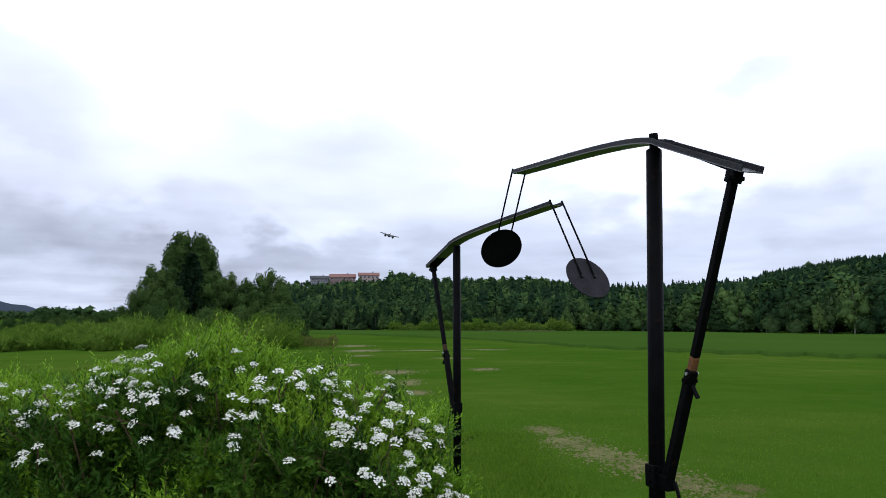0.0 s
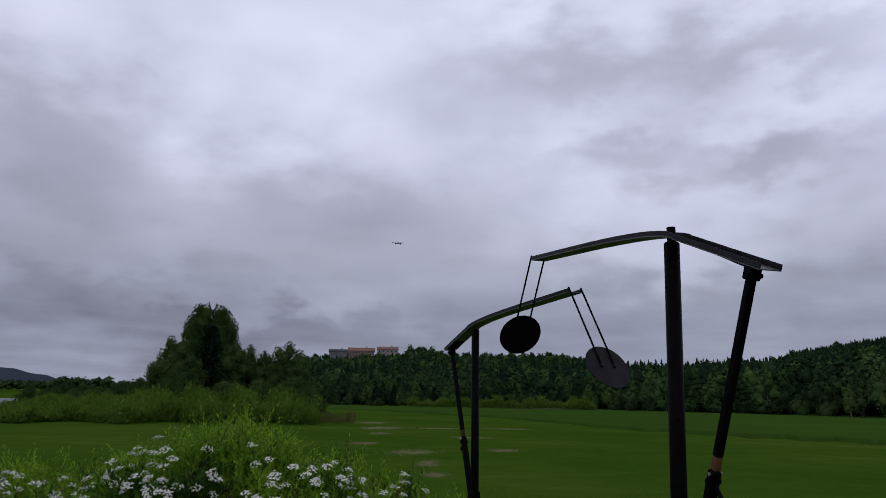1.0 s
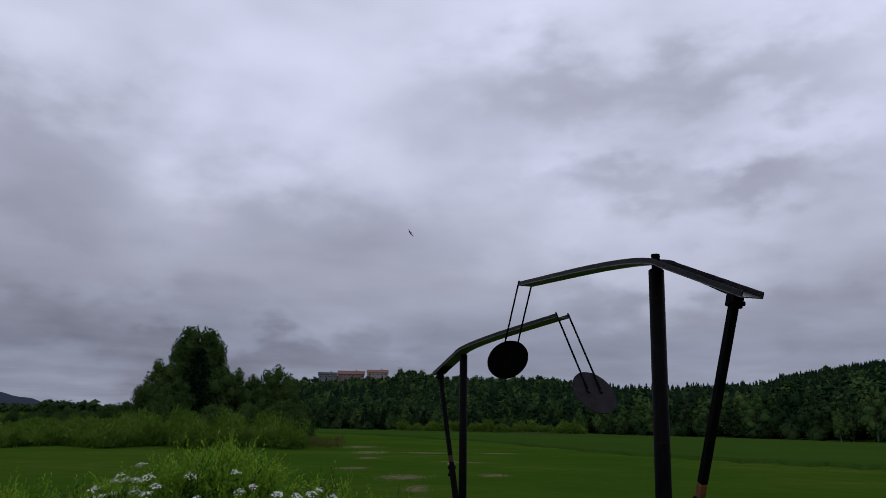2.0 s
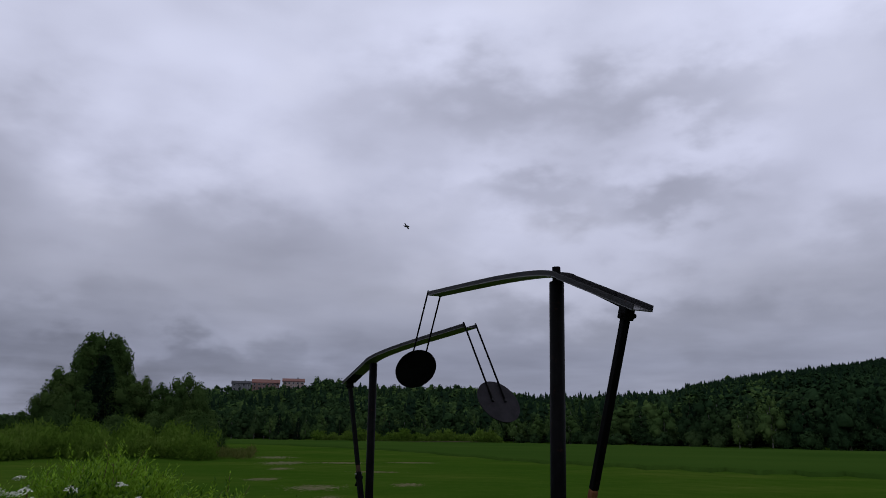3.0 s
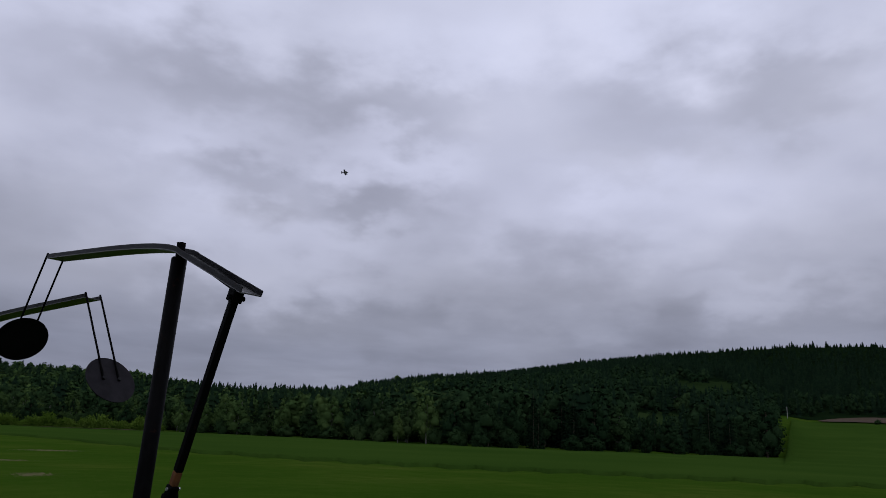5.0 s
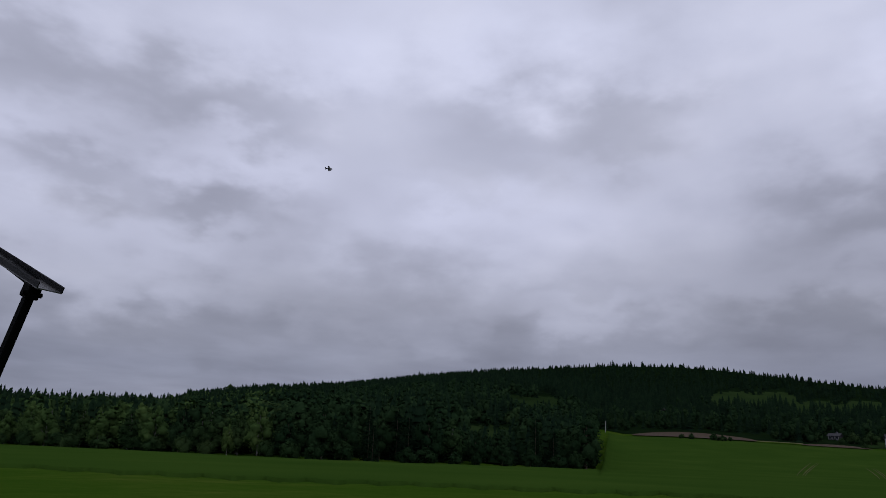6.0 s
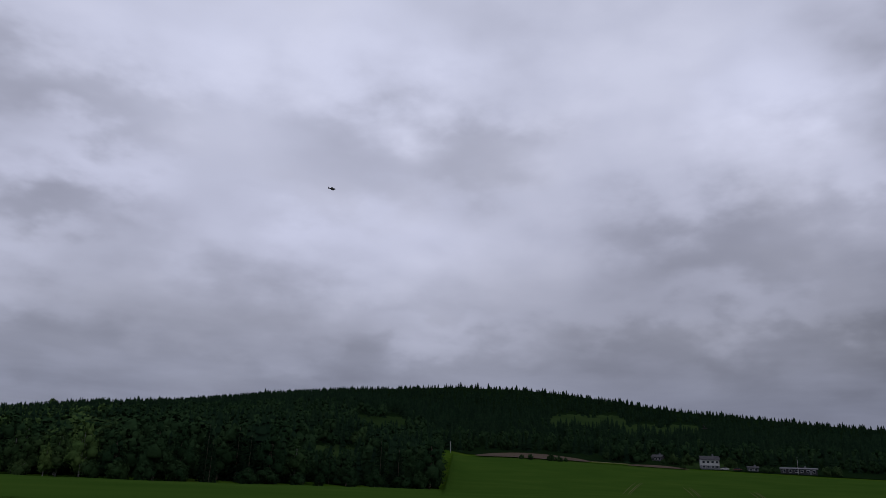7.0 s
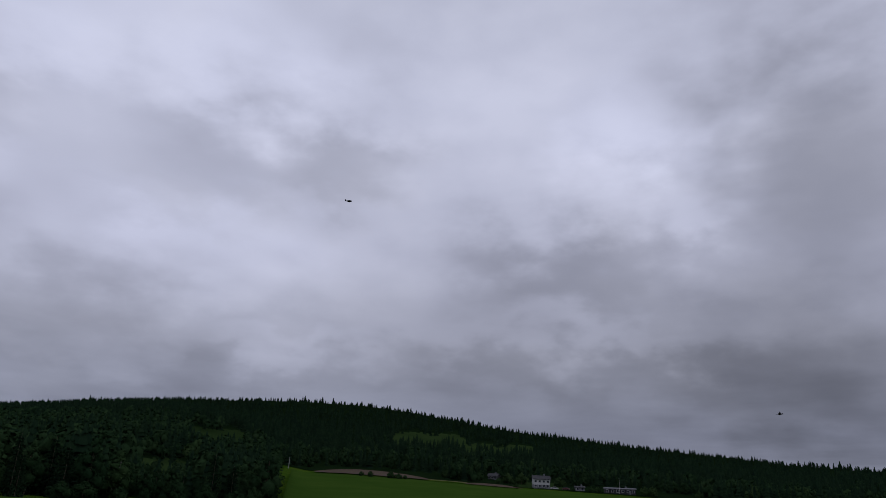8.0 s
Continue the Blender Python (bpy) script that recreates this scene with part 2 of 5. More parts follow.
PLANE_DARK = paint_material("dark_camouflage_paint", (0.016, 0.017, 0.018), (0.028, 0.03, 0.03), 0.5)
PLANE_PALE = paint_material("pale_paint", (0.75, 0.76, 0.78), (0.68, 0.69, 0.7), 0.4)
BLACK = paint_material("black_plastic", (0.02, 0.02, 0.02), (0.03, 0.03, 0.03), 0.5)
PASTURE = leaf_material("rough_pasture", (0.014, 0.03, 0.009), (0.019, 0.037, 0.011), (0.025, 0.046, 0.014), 0.03, 0.0, 0.95)
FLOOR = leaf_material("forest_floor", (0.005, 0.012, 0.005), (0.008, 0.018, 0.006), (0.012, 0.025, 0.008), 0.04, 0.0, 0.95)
# wooded hill with the bluish haze of distance put into its colour
HAZY_HILL = leaf_material("haze_blue_hill", (0.035, 0.043, 0.06), (0.04, 0.05, 0.068), (0.046, 0.056, 0.074), 0.004, 0.0, 0.95)
WALL_WHITE = paint_material("white_boards", (0.42, 0.42, 0.42), (0.5, 0.5, 0.5), 0.7, scale=1.0)
WALL_GREY = paint_material("grey_boards", (0.13, 0.135, 0.15), (0.18, 0.185, 0.2), 0.8, scale=1.0)
WALL_RED = paint_material("red_brown_facade", (0.2, 0.13, 0.12), (0.25, 0.17, 0.15), 0.8, scale=0.5)
WALL_PINK = paint_material("pale_brick_facade", (0.3, 0.24, 0.22), (0.36, 0.29, 0.27), 0.8, scale=0.5)
ROOF_GREY = paint_material("dark_grey_roof", (0.045, 0.045, 0.05), (0.07, 0.07, 0.075), 0.8, scale=1.0)
WALL_DARK = paint_material("dark_stained_boards", (0.03, 0.03, 0.033), (0.05, 0.05, 0.052), 0.8, scale=1.0)
CAR_RED = paint_material("dark_red_car_paint", (0.09, 0.03, 0.03), (0.11, 0.04, 0.04), 0.3)
ROOF_RED = paint_material("red_tile_roof", (0.19, 0.095, 0.08), (0.24, 0.12, 0.1), 0.8, scale=1.0)
GLASS_DARK = paint_material("window_glass", (0.02, 0.025, 0.03), (0.03, 0.035, 0.04), 0.15)
WATER = paint_material("river_water", (0.03, 0.04, 0.045), (0.035, 0.045, 0.05), 0.12)
FEATHER = paint_material("dark_feathers", (0.02, 0.02, 0.02), (0.035, 0.033, 0.03), 0.7)


# ---- mesh helpers ----
def link(name, me, material, parent=None, label=""):
    me.materials.append(material)
    ob = new(name, me)
    if parent is not None:
        ob.parent = parent
    return tagged(ob, label)


def part(name, bm, material, parent=None, label="", smooth=False):
    me = bpy.data.meshes.new(name)
    bmesh.ops.recalc_face_normals(bm, faces=bm.faces)
    if smooth:
        for f in bm.faces:
            f.smooth = True
    bm.to_mesh(me)
    bm.free()
    return link(name, me, material, parent, label)


def mesh_np(name, verts, faces):
    """A mesh from arrays: verts (n, 3), faces (m, k)."""
    me = bpy.data.meshes.new(name)
    verts, faces = np.asarray(verts, np.float32), np.asarray(faces, np.int32)
    m, k = faces.shape
    me.vertices.add(len(verts))
    me.vertices.foreach_set("co", verts.ravel())
    me.loops.add(m * k)
    me.loops.foreach_set("vertex_index", faces.ravel())
    me.polygons.add(m)
    me.polygons.foreach_set("loop_start", np.arange(0, m * k, k, dtype=np.int32))
    me.update(calc_edges=True)
    return me


def empty(name, m, label, category, group=""):
    ob = new(name)
    ob.matrix_world = m
    return tagged(ob, label, category, group)


def bm_box(sx, sy, sz, m=Matrix(), bevel=0.0, bm=None):
    own = bmesh.new()
    bmesh.ops.create_cube(own, size=1.0, matrix=Matrix.Diagonal((sx, sy, sz, 1)))
    if bevel:
        bmesh.ops.bevel(own, geom=own.edges[:], offset=bevel, segments=2, profile=0.5, affect="EDGES")
    own.transform(m)
    if bm is None:
        return own
    tmp = bpy.data.meshes.new("tmp")
    own.to_mesh(tmp)
    own.free()
    bm.from_mesh(tmp)
    bpy.data.meshes.remove(tmp)
    return bm


def frame_to(a, b, up=(0, 0, 1)):
    """A pose at a whose z runs to b, and whose y lies towards up."""
    a, b = Vector(a), Vector(b)
    z = (b - a).normalized()
    x = Vector(up).cross(z)
    x = x.normalized() if x.length > 1e-4 else Vector((1, 0, 0))
    y = z.cross(x)
    m = Matrix((x, y, z)).transposed().to_4x4()
    m.translation = a
    return m


def bm_tube(a, b, r0, r1=None, sides=12, bm=None, up=(0, 0, 1)):
    bm = bm or bmesh.new()
    r1 = r0 if r1 is None else r1
    length = (Vector(b) - Vector(a)).length
    m = frame_to(a, b, up) @ Matrix.Translation((0, 0, length / 2))
    bmesh.ops.create_cone(bm, cap_ends=True, segments=sides, radius1=r0, radius2=r1, depth=length, matrix=m)
    return bm


def bm_square_tube(a, b, w, d, bevel, up=(0, 0, 1)):
    length = (Vector(b) - Vector(a)).length
    return bm_box(w, d, length, frame_to(a, b, up) @ Matrix.Translation((0, 0, length / 2)), bevel)


def bm_sweep(ring, path, closed=False):
    """A cross-section ring, a list of (side, up), carried along path, a list of poses."""
    bm = bmesh.new()
    rows = [[bm.verts.new(m @ Vector((s, u, 0))) for s, u in ring] for m in path]
    n = len(ring)
    for a, b in zip(rows, rows[1:]):
        for i in range(n):
            bm.faces.new((a[i], a[(i + 1) % n], b[(i + 1) % n], b[i]))
    bm.faces.new(rows[0])
    bm.faces.new(rows[-1][::-1])
    return bm


# ---- the lie of the land ----
def table(pairs):
    xs, ys = np.array(pairs, float).T
    return lambda a: np.interp(a, xs, ys)


skyline = table([(-180, 1.6), (-60, 1.0), (-31, 1.05), (-26, 1.15), (-16, 1.3), (-12.6, 3.4), (-10.3, 3.75), (-4.7, 4.02), (-4.2, 4.48), (-2.8, 4.42), (-1.6, 4.12), (-1, 3.92), (6.6, 4.05),
                 (9.6, 3.7), (13.5, 3.2), (18, 3.3), (22.8, 3.45), (24.2, 3.9), (29.5, 4.7), (34.7, 5.2), (42, 6.3), (47, 6.9), (52, 7.25),
                 (56, 7.48), (61, 7.46), (65, 7.1), (69.2, 6.5), (73.2, 5.95), (76.5, 5.66), (82, 5.08), (88.6, 4.5), (92.2, 4.08), (98, 3.76), (120, 3.0), (180, 1.6)])
wood_edge = table([(-180, 400), (-40, 330), (-12.5, 235), (-8, 225), (0, 205), (9.6, 200), (15.5, 180), (25, 150), (33, 130), (42, 135), (54.6, 160), (58, 165), (120, 170), (180, 400)])
ridge_far = table([(-180, 900), (-40, 2600), (-16, 2600), (-12.8, 560), (12, 560), (22.5, 640), (24.3, 900), (180, 900)])
steep = table([(-180, 1.3), (46, 1.15), (57, 1.85), (180, 1.85)])
crop_edge = table([(-180, 60), (-20, 160), (-8, 130), (0, 90), (8, 62), (13.8, 50), (20, 43.5), (28, 42), (36, 40), (60, 44), (90, 50), (120, 60), (180, 60)])
TREE_ALLOW = 8.2


def smooth(a, b, v):
    t = np.clip((v - a) / (b - a), 0, 1)
    return t * t * (3 - 2 * t)


def ground_z(x, y):
    x, y = np.asarray(x, float), np.asarray(y, float)
    r, az = np.hypot(x, y), np.degrees(np.arctan2(x, y))
    e, rr = wood_edge(az), ridge_far(az)
    top = 1.6 + rr * np.tan(np.radians(skyline(az))) - np.where(az > 24, 6.3, TREE_ALLOW)
    u = np.clip((r - e) / (rr - e), 0, 1)
    z = top * u ** steep(az)
    z = z * (1 - 0.35 * smooth(0, 700, r - rr))
    # weedy bank beside the river
    bank = smooth(-10.0, -13.5, az) * smooth(-33, -28.5, az) * smooth(50, 66, r) * smooth(150, 100, r)
    z = z + 1.0 * bank
    # the mown field is not quite flat
    wave = 0.05 * np.sin(x * 0.31 + 0.5) * np.cos(y * 0.23) * smooth(8, 25, r)
    return z + wave


def polar_xy(az, r):
    a = np.radians(az)
    return r * np.sin(a), r * np.cos(a)


def ground_el(az, r):
    x, y = polar_xy(az, r)
    return np.degrees(np.arctan2(ground_z(x, y) - 1.6, r))


def sheet(name, az, r, lift, material, label):
    """A patch of ground between bearings and distances; r: an array (n_az, n_r)."""
    A = np.repeat(np.asarray(az, float)[:, None], r.shape[1], 1)
    x, y = polar_xy(A, r)
    z = ground_z(x, y) + lift
    n, m = r.shape
    i, j = np.meshgrid(np.arange(n - 1), np.arange(m - 1), indexing="ij")
    q = (i * m + j).ravel()
    faces = np.stack([q, q + m, q + m + 1, q + 1], 1)
    me = mesh_np(name, np.stack([x.ravel(), y.ravel(), z.ravel()], 1), faces[:, ::-1])
    return tagged(link(name, me, material), label, kind="structure")


def make_ground():
    az = np.concatenate([np.arange(-180, -40, 2.0), np.arange(-40, 110, 0.5), np.arange(110, 180.1, 2.0)])
    r = np.concatenate([[0.02], np.arange(1, 30, 1.0), np.arange(30, 130, 4.0), np.arange(130, 1000, 14.0), np.arange(1000, 2800, 120.0), [3200, 4000, 4800]])
    sheet("ground", az, np.repeat(r[None], len(az), 0), 0.0, GRASS, "short green meadow grass rising to wooded hills")


make_ground()


def make_fields():
    az = np.arange(-19, 112, 0.5)
    near, far = crop_edge(az), wood_edge(az) - 4
    far = np.where(az > 55.5, 418, far)
    k = np.linspace(0, 1, 40) ** 1.6
    near = near + 1.2 * np.sin(az * 1.7) + 0.7 * np.sin(az * 4.1)
    r = near[:, None] + (far - near)[:, None] * k[None]
    r = np.concatenate([near[:, None] - 0.25, r], 1)
    ob = sheet("crop_field", az, r, 0.22, CROP, "even bluish-green field of young grain")
    # the front rim runs down into the meadow
    co = np.empty(len(ob.data.vertices) * 3, np.float32)
    ob.data.vertices.foreach_get("co", co)
    co = co.reshape(-1, 3)
    co[:: r.shape[1], 2] -= 0.25
    ob.data.vertices.foreach_set("co", co.ravel())
    # bare strip in front of the far hedge
    az = np.arange(0.5, 10.5, 0.25)
    w = 4 * np.sin(np.linspace(0.1, math.pi - 0.1, len(az)))[:, None]
    r = (wood_edge(az) - 12)[:, None] + w * np.linspace(-1, 1, 5)[None]
    sheet("bare_strip", az, r, 0.32, BARE, "brown bare strip of soil along the hedge")
    # ploughed banks under the hill
    for a0, a1, r0, r1 in ((57.6, 66.5, 421, 452), (69.0, 73.4, 418, 434)):
        az = np.arange(a0, a1, 0.2)
        k = np.linspace(0, 1, len(az))
        depth = (r1 - r0) * np.sin(k * math.pi) ** 0.6
        r = r0 + depth[:, None] * np.linspace(0, 1, 8)[None]
        sheet("earth_bank", az, r, 0.6, BARE, "bare brown earth below the wooded hill")


def join(chunks):
    vs, fs, n = [], [], 0
    for v, f in chunks:
        vs.append(v)
        fs.append(f + n)
        n += len(v)
    return np.concatenate(vs), np.concatenate(fs)


def make_path_patches():
    """Trodden soil where the grass has worn away: ragged flat patches just above the ground."""
    rng = np.random.default_rng(3)
    spots = [(1.55, 11.3, 0.28, 0.5), (1.75, 10.1, 0.42, 0.75), (2.0, 9.2, 0.42, 0.7), (2.25, 8.3, 0.42, 0.7), (2.5, 7.5, 0.34, 0.6), (2.68, 6.8, 0.26, 0.4),
             (3.0, 7.3, 0.14, 0.2), (-0.9, 20.5, 0.35, 1.2), (-1.7, 25.0, 0.9, 1.4), (-5.0, 46.0, 1.2, 3.0), (-4.2, 38.0, 0.5, 1.2), (-1.5, 47.0, 1.6, 1.0),
             (-4.0, 30.0, 0.6, 0.9), (1.5, 26.0, 0.5, 0.8), (-0.6, 17.5, 0.3, 0.6), (3.0, 48.0, 1.4, 0.7), (-7.0, 58.0, 1.4, 2.5), (0.5, 36.0, 1.0, 0.7)]
    for x, y, rx, ry in spots:
        chunks = []
        for j in range(580):
            d = rng.normal(size=2) * 0.58
            cx, cy = x + rx * d[0], y + ry * d[1]
            s = (0.012 + 0.095 * rng.random() ** 2.6) * math.exp(-0.7 * float(d @ d))
            n = 9
            a = np.arange(n) * 2 * math.pi / n
            k = s * (0.45 + 1.0 * rng.random(n))
            v = np.stack([cx + rx * k * np.cos(a) * 1.3, cy + ry * k * np.sin(a), np.zeros(n)], 1)
            v = np.concatenate([[[cx, cy, 0]], v])
            v[:, 2] = ground_z(v[:, 0], v[:, 1]) + np.where(np.arange(n + 1) > 0, -0.006, 0.01) + 0.0015 * (j % 7)
            chunks.append((v, np.array([(0, 1 + i, 1 + (i + 1) % n) for i in range(n)])))
        v, f = join(chunks)
        tagged(link("soil_patch", mesh_np("soil_patch", v, f), SOIL), "worn patch of pale trodden soil in the grass", kind="structure")


make_fields()
make_path_patches()


# ---- the two steel stands with hanging plates ----
def bend(a, b, c, n=10, soft=(0.1, 0.95)):
    """Poses along a-b-c with the corner at b rounded."""
    a, b, c = Vector(a), Vector(b), Vector(c)
    low = b - Vector((0, 0, 0.035))
    p0 = low + (a - low).normalized() * soft[0]
    p1 = b + (c - b).normalized() * soft[1]
    pts = [a + (p0 - a) * k / 4 for k in range(4)]
    pts += [p0 * (1 - t) ** 2 + b * 2 * t * (1 - t) + p1 * t * t for t in [k / n for k in range(n + 1)]]
    pts += [p1 + (c - p1) * k / 6 for k in range(1, 7)]
    out = []
    for i, p in enumerate(pts):
        q0, q1 = pts[max(i - 1, 0)], pts[min(i + 1, len(pts) - 1)]
        m = frame_to(q0, q1)
        m.translation = p
        out.append(m)
    return out


def steel_stand(base, top, knee, end, tip, drop, foot, width, cap, side_shift, plate_mat, rust, label):
    base, top, knee, end, tip, foot = (Vector(v) for v in (base, top, knee, end, tip, foot))
    stand = empty("gong_stand", Matrix.Translation(base), label, "metal stand", "steel stands with hanging plates")
    inv = Matrix.Translation(-base)

    def put(name, bm, material, parent=stand, text="", soft=False):
        bm.transform(inv)
        return part(name, bm, material, parent, text, soft)

    up = (tip - knee).normalized()
    post = bm_tube(base - Vector((0, 0, 0.1)), top, width * 0.57, sides=28)
    bmesh.ops.bevel(post, geom=[e for e in post.edges if len(e.link_faces) == 2 and any(len(f.verts) > 4 for f in e.link_faces)], offset=0.006, segments=2, affect="EDGES")
    put("post", post, STEEL, soft=True)
    if cap:
        put("post_cap", bm_tube(top - Vector((0, 0, 0.05)), top + Vector((0, 0, cap)), 0.0225, sides=16), STEEL)
    # the arm: an upturned steel channel, bent over the post, flanges darker than web
    h, t, w = 0.028, 0.005, 0.056
    line = bend(end, knee, tip)
    web = [(-w, 0), (w, 0), (w, t), (-w, t)]
    arm = put("arm", bm_sweep(web, line), ARM, text="grey steel web of the channel arm, bent over the post")
    for sgn in (-1, 1):
        lip = [(sgn * w, t), (sgn * w, h), (sgn * (w - 0.002), h + 0.003), (sgn * (w - t), h), (sgn * (w - t), t)]
        put("flange", bm_sweep(lip, line), FLANGE, arm, "dark upturned flange")
    stiff = frame_to(end.lerp(knee, 0.13), end.lerp(knee, 0.55))
    put("stiffener", bm_box(0.1, 0.012, (knee - end).length * 0.42, stiff @ Matrix.Translation((0, -0.0085, (knee - end).length * 0.21)), 0.002), STEEL, text="dark flat bar under the arm")
    # the brace: a thin tube that slides in a thicker sleeve
    head = end + (knee - end) * 0.09 - Vector((0, 0, 0.012))
    shift = Vector((up.y, -up.x, 0)).normalized() * side_shift
    head, foot = head + shift, foot + shift * 0.7
    mid = head.lerp(foot, 0.62)
    side = up.cross(Vector((0, 0, 1))).normalized()
    put("brace_tube", bm_square_tube(head, head.lerp(foot, 0.575), 0.036, 0.036, 0.006, up), STEEL)
    put("rusty_section", bm_square_tube(head.lerp(foot, 0.575), mid, 0.035, 0.035, 0.006, up), rust, text="bare orange rusty part of the brace" if rust is RUST else "dull brown rusty part of the brace")
    sleeve = put("brace_sleeve", bm_square_tube(mid, foot, 0.046, 0.046, 0.007, up), STEEL)
    put("locking_bolt", bm_tube(mid.lerp(foot, 0.03) - side * 0.03, mid.lerp(foot, 0.03) + side * 0.036, 0.008, sides=8), SHINE, sleeve, "bright bolt head")
    k0 = mid.lerp(foot, 0.09)
    lever = bm_square_tube(k0, k0 - up * 0.04 - Vector((0, 0, 0.075)) + side * 0.012, 0.02, 0.012, 0.003, up)
    bm_tube(k0 - side * 0.035, k0 + side * 0.035, 0.014, sides=8, bm=lever)
    put("clamp_lever", lever, STEEL, sleeve, "short black clamp lever")
    put("hinge_bracket", bm_box(0.055, 0.055, 0.06, frame_to(head, foot, up) @ Matrix.Translation((0, 0, 0.02)), 0.006), STEEL)
    put("hinge_pin", bm_tube(head - Vector((0, 0, 0.03)) - side * 0.042, head - Vector((0, 0, 0.03)) + side * 0.042, 0.011, sides=10), STEEL)
    # cuff that ties the brace to the post
    at = base.lerp(top, (foot.z - base.z) / (top.z - base.z))
    put("cuff", bm_box(width + 0.012, width + 0.012, 0.11, frame_to(at - Vector((0, 0, 0.06)), at, up) @ Matrix.Translation((0, 0, 0.06)), 0.006), STEEL)
    put("foot_plate", bm_box(0.05, 0.07, 0.08, frame_to(foot, foot.lerp(at, 0.9), (0, 0, 1)) @ Matrix.Translation((0, -0.02, 0.02)), 0.006), STEEL)
    tail = bm_tube(foot - up * 0.05, foot - up * 0.075 - Vector((0, 0, 0.05)), 0.009, sides=8)
    bm_tube(foot - up * 0.075 - Vector((0, 0, 0.05)), foot - up * 0.12 - Vector((0, 0, 0.2)), 0.009, 0.007, 8, tail)
    put("hanging_hook", tail, STEEL)
    for k in (0.2, 0.8):
        q = at + Vector((0, 0, 0.04 - 0.08 * k))
        put("cuff_bolt", bm_tube(q - side * (width / 2 + 0.014), q + side * (width / 2 + 0.014), 0.009, sides=6), STEEL)
    # two rods, stiffly raked, with a round plate across their ends
    across = (tip - knee)
    across = Vector((across.y, -across.x, 0)).normalized()
    way = Vector((up.x, up.y, 0)).normalized() * drop[0] - Vector((0, 0, drop[1]))
    centre = tip + way
    d = way.normalized()
    normal = across.cross(d).normalized()
    if normal.z < 0:
        normal = -normal
    for s in (-0.053, 0.053):
        a = tip + across * s + Vector((0, 0, 0.03)) - way * 0.012
        b = centre + across * s + normal * 0.008 - d * 0.005
        rod = bm_tube(a, b, 0.0066, sides=8)
        put("rod", rod, STEEL)
        put("rod_end", bm_tube(b - d * 0.075, b + d * 0.012, 0.0085, sides=8), STEEL)
        put("rod_bolt", bm_tube(b - normal * 0.006, b + normal * 0.01, 0.012, sides=6), FLANGE)
    plate = bmesh.new()
    m = frame_to(centre, centre + normal, d)
    bmesh.ops.create_cone(plate, cap_ends=True, segments=72, radius1=0.165, radius2=0.165, depth=0.006, matrix=m)
    put("gong_plate", plate, plate_mat, text="round steel plate hung on two rods, shade put into its black" if plate_mat is DISC_SHADED else "round grey steel plate hung on two rods")
    return stand


steel_stand((1.026, 3.62, 0), (1.083, 3.62, 2.5), (1.084, 3.62, 2.565), (1.295, 2.965, 2.235), (0.56, 5.2, 2.705), (0.344, 0.515),
                         (1.10, 3.545, 0.87), 0.069, 0.08, -0.034, DISC_SHADED, RUST, "tall dark steel stand with bent arm and hanging plate")
steel_stand((0.127, 6.57, 0), (0.125, 6.57, 2.33), (0.125, 6.57, 2.385), (-0.12, 7.2, 2.175), (0.82, 5.15, 2.465), (0.353, 0.545),
                        (0.098, 6.66, 0.86), 0.062, 0.0, 0.0, DISC_GREY, RUST_DULL, "dark steel stand behind the bush, channel arm with hanging plate")


# ---- foliage ----
def unit(v):
    return v / np.maximum(np.linalg.norm(v, axis=-1, keepdims=True), 1e-9)


def leaf_quads(pos, axis, length, width, rng, cup=0.15, face=None):
    """A folded diamond leaf at each pos, along axis; face: the way its upper side looks. Returns verts and triangles."""
    n = len(pos)
    side = unit(np.cross(axis, rng.normal(size=(n, 3)) if face is None else face))
    up = np.cross(axis, side)
    L, W = np.broadcast_to(length, n)[:, None], np.broadcast_to(width, n)[:, None]
    mid = pos + axis * L * 0.45
    v = np.stack([pos, mid + side * W / 2 + up * W * cup, pos + axis * L, mid - side * W / 2 + up * W * cup], 1)
    q = np.arange(n)[:, None] * 4
    f = np.concatenate([q + [0, 1, 2], q + [0, 2, 3]], 1).reshape(-1, 3)
    return v.reshape(-1, 3), f


def tube_np(pts, radii, sides=5):
    pts = np.asarray(pts, float)
    rows = []
    for i, p in enumerate(pts):
        d = unit(pts[min(i + 1, len(pts) - 1)] - pts[max(i - 1, 0)])
        s = unit(np.cross(d, [0.31, 0.17, 0.93] if abs(d[2]) < 0.95 else [1, 0.1, 0]))
        t = np.cross(d, s)
        a = np.arange(sides) * 2 * math.pi / sides
        rows.append(p + radii[i] * (np.cos(a)[:, None] * s + np.sin(a)[:, None] * t))
    f = []
    for i in range(len(pts) - 1):
        for j in range(sides):
            a, b = i * sides + j, i * sides + (j + 1) % sides
            f += [(a, b, b + sides), (a, b + sides, a + sides)]
    return np.concatenate(rows), np.array(f)


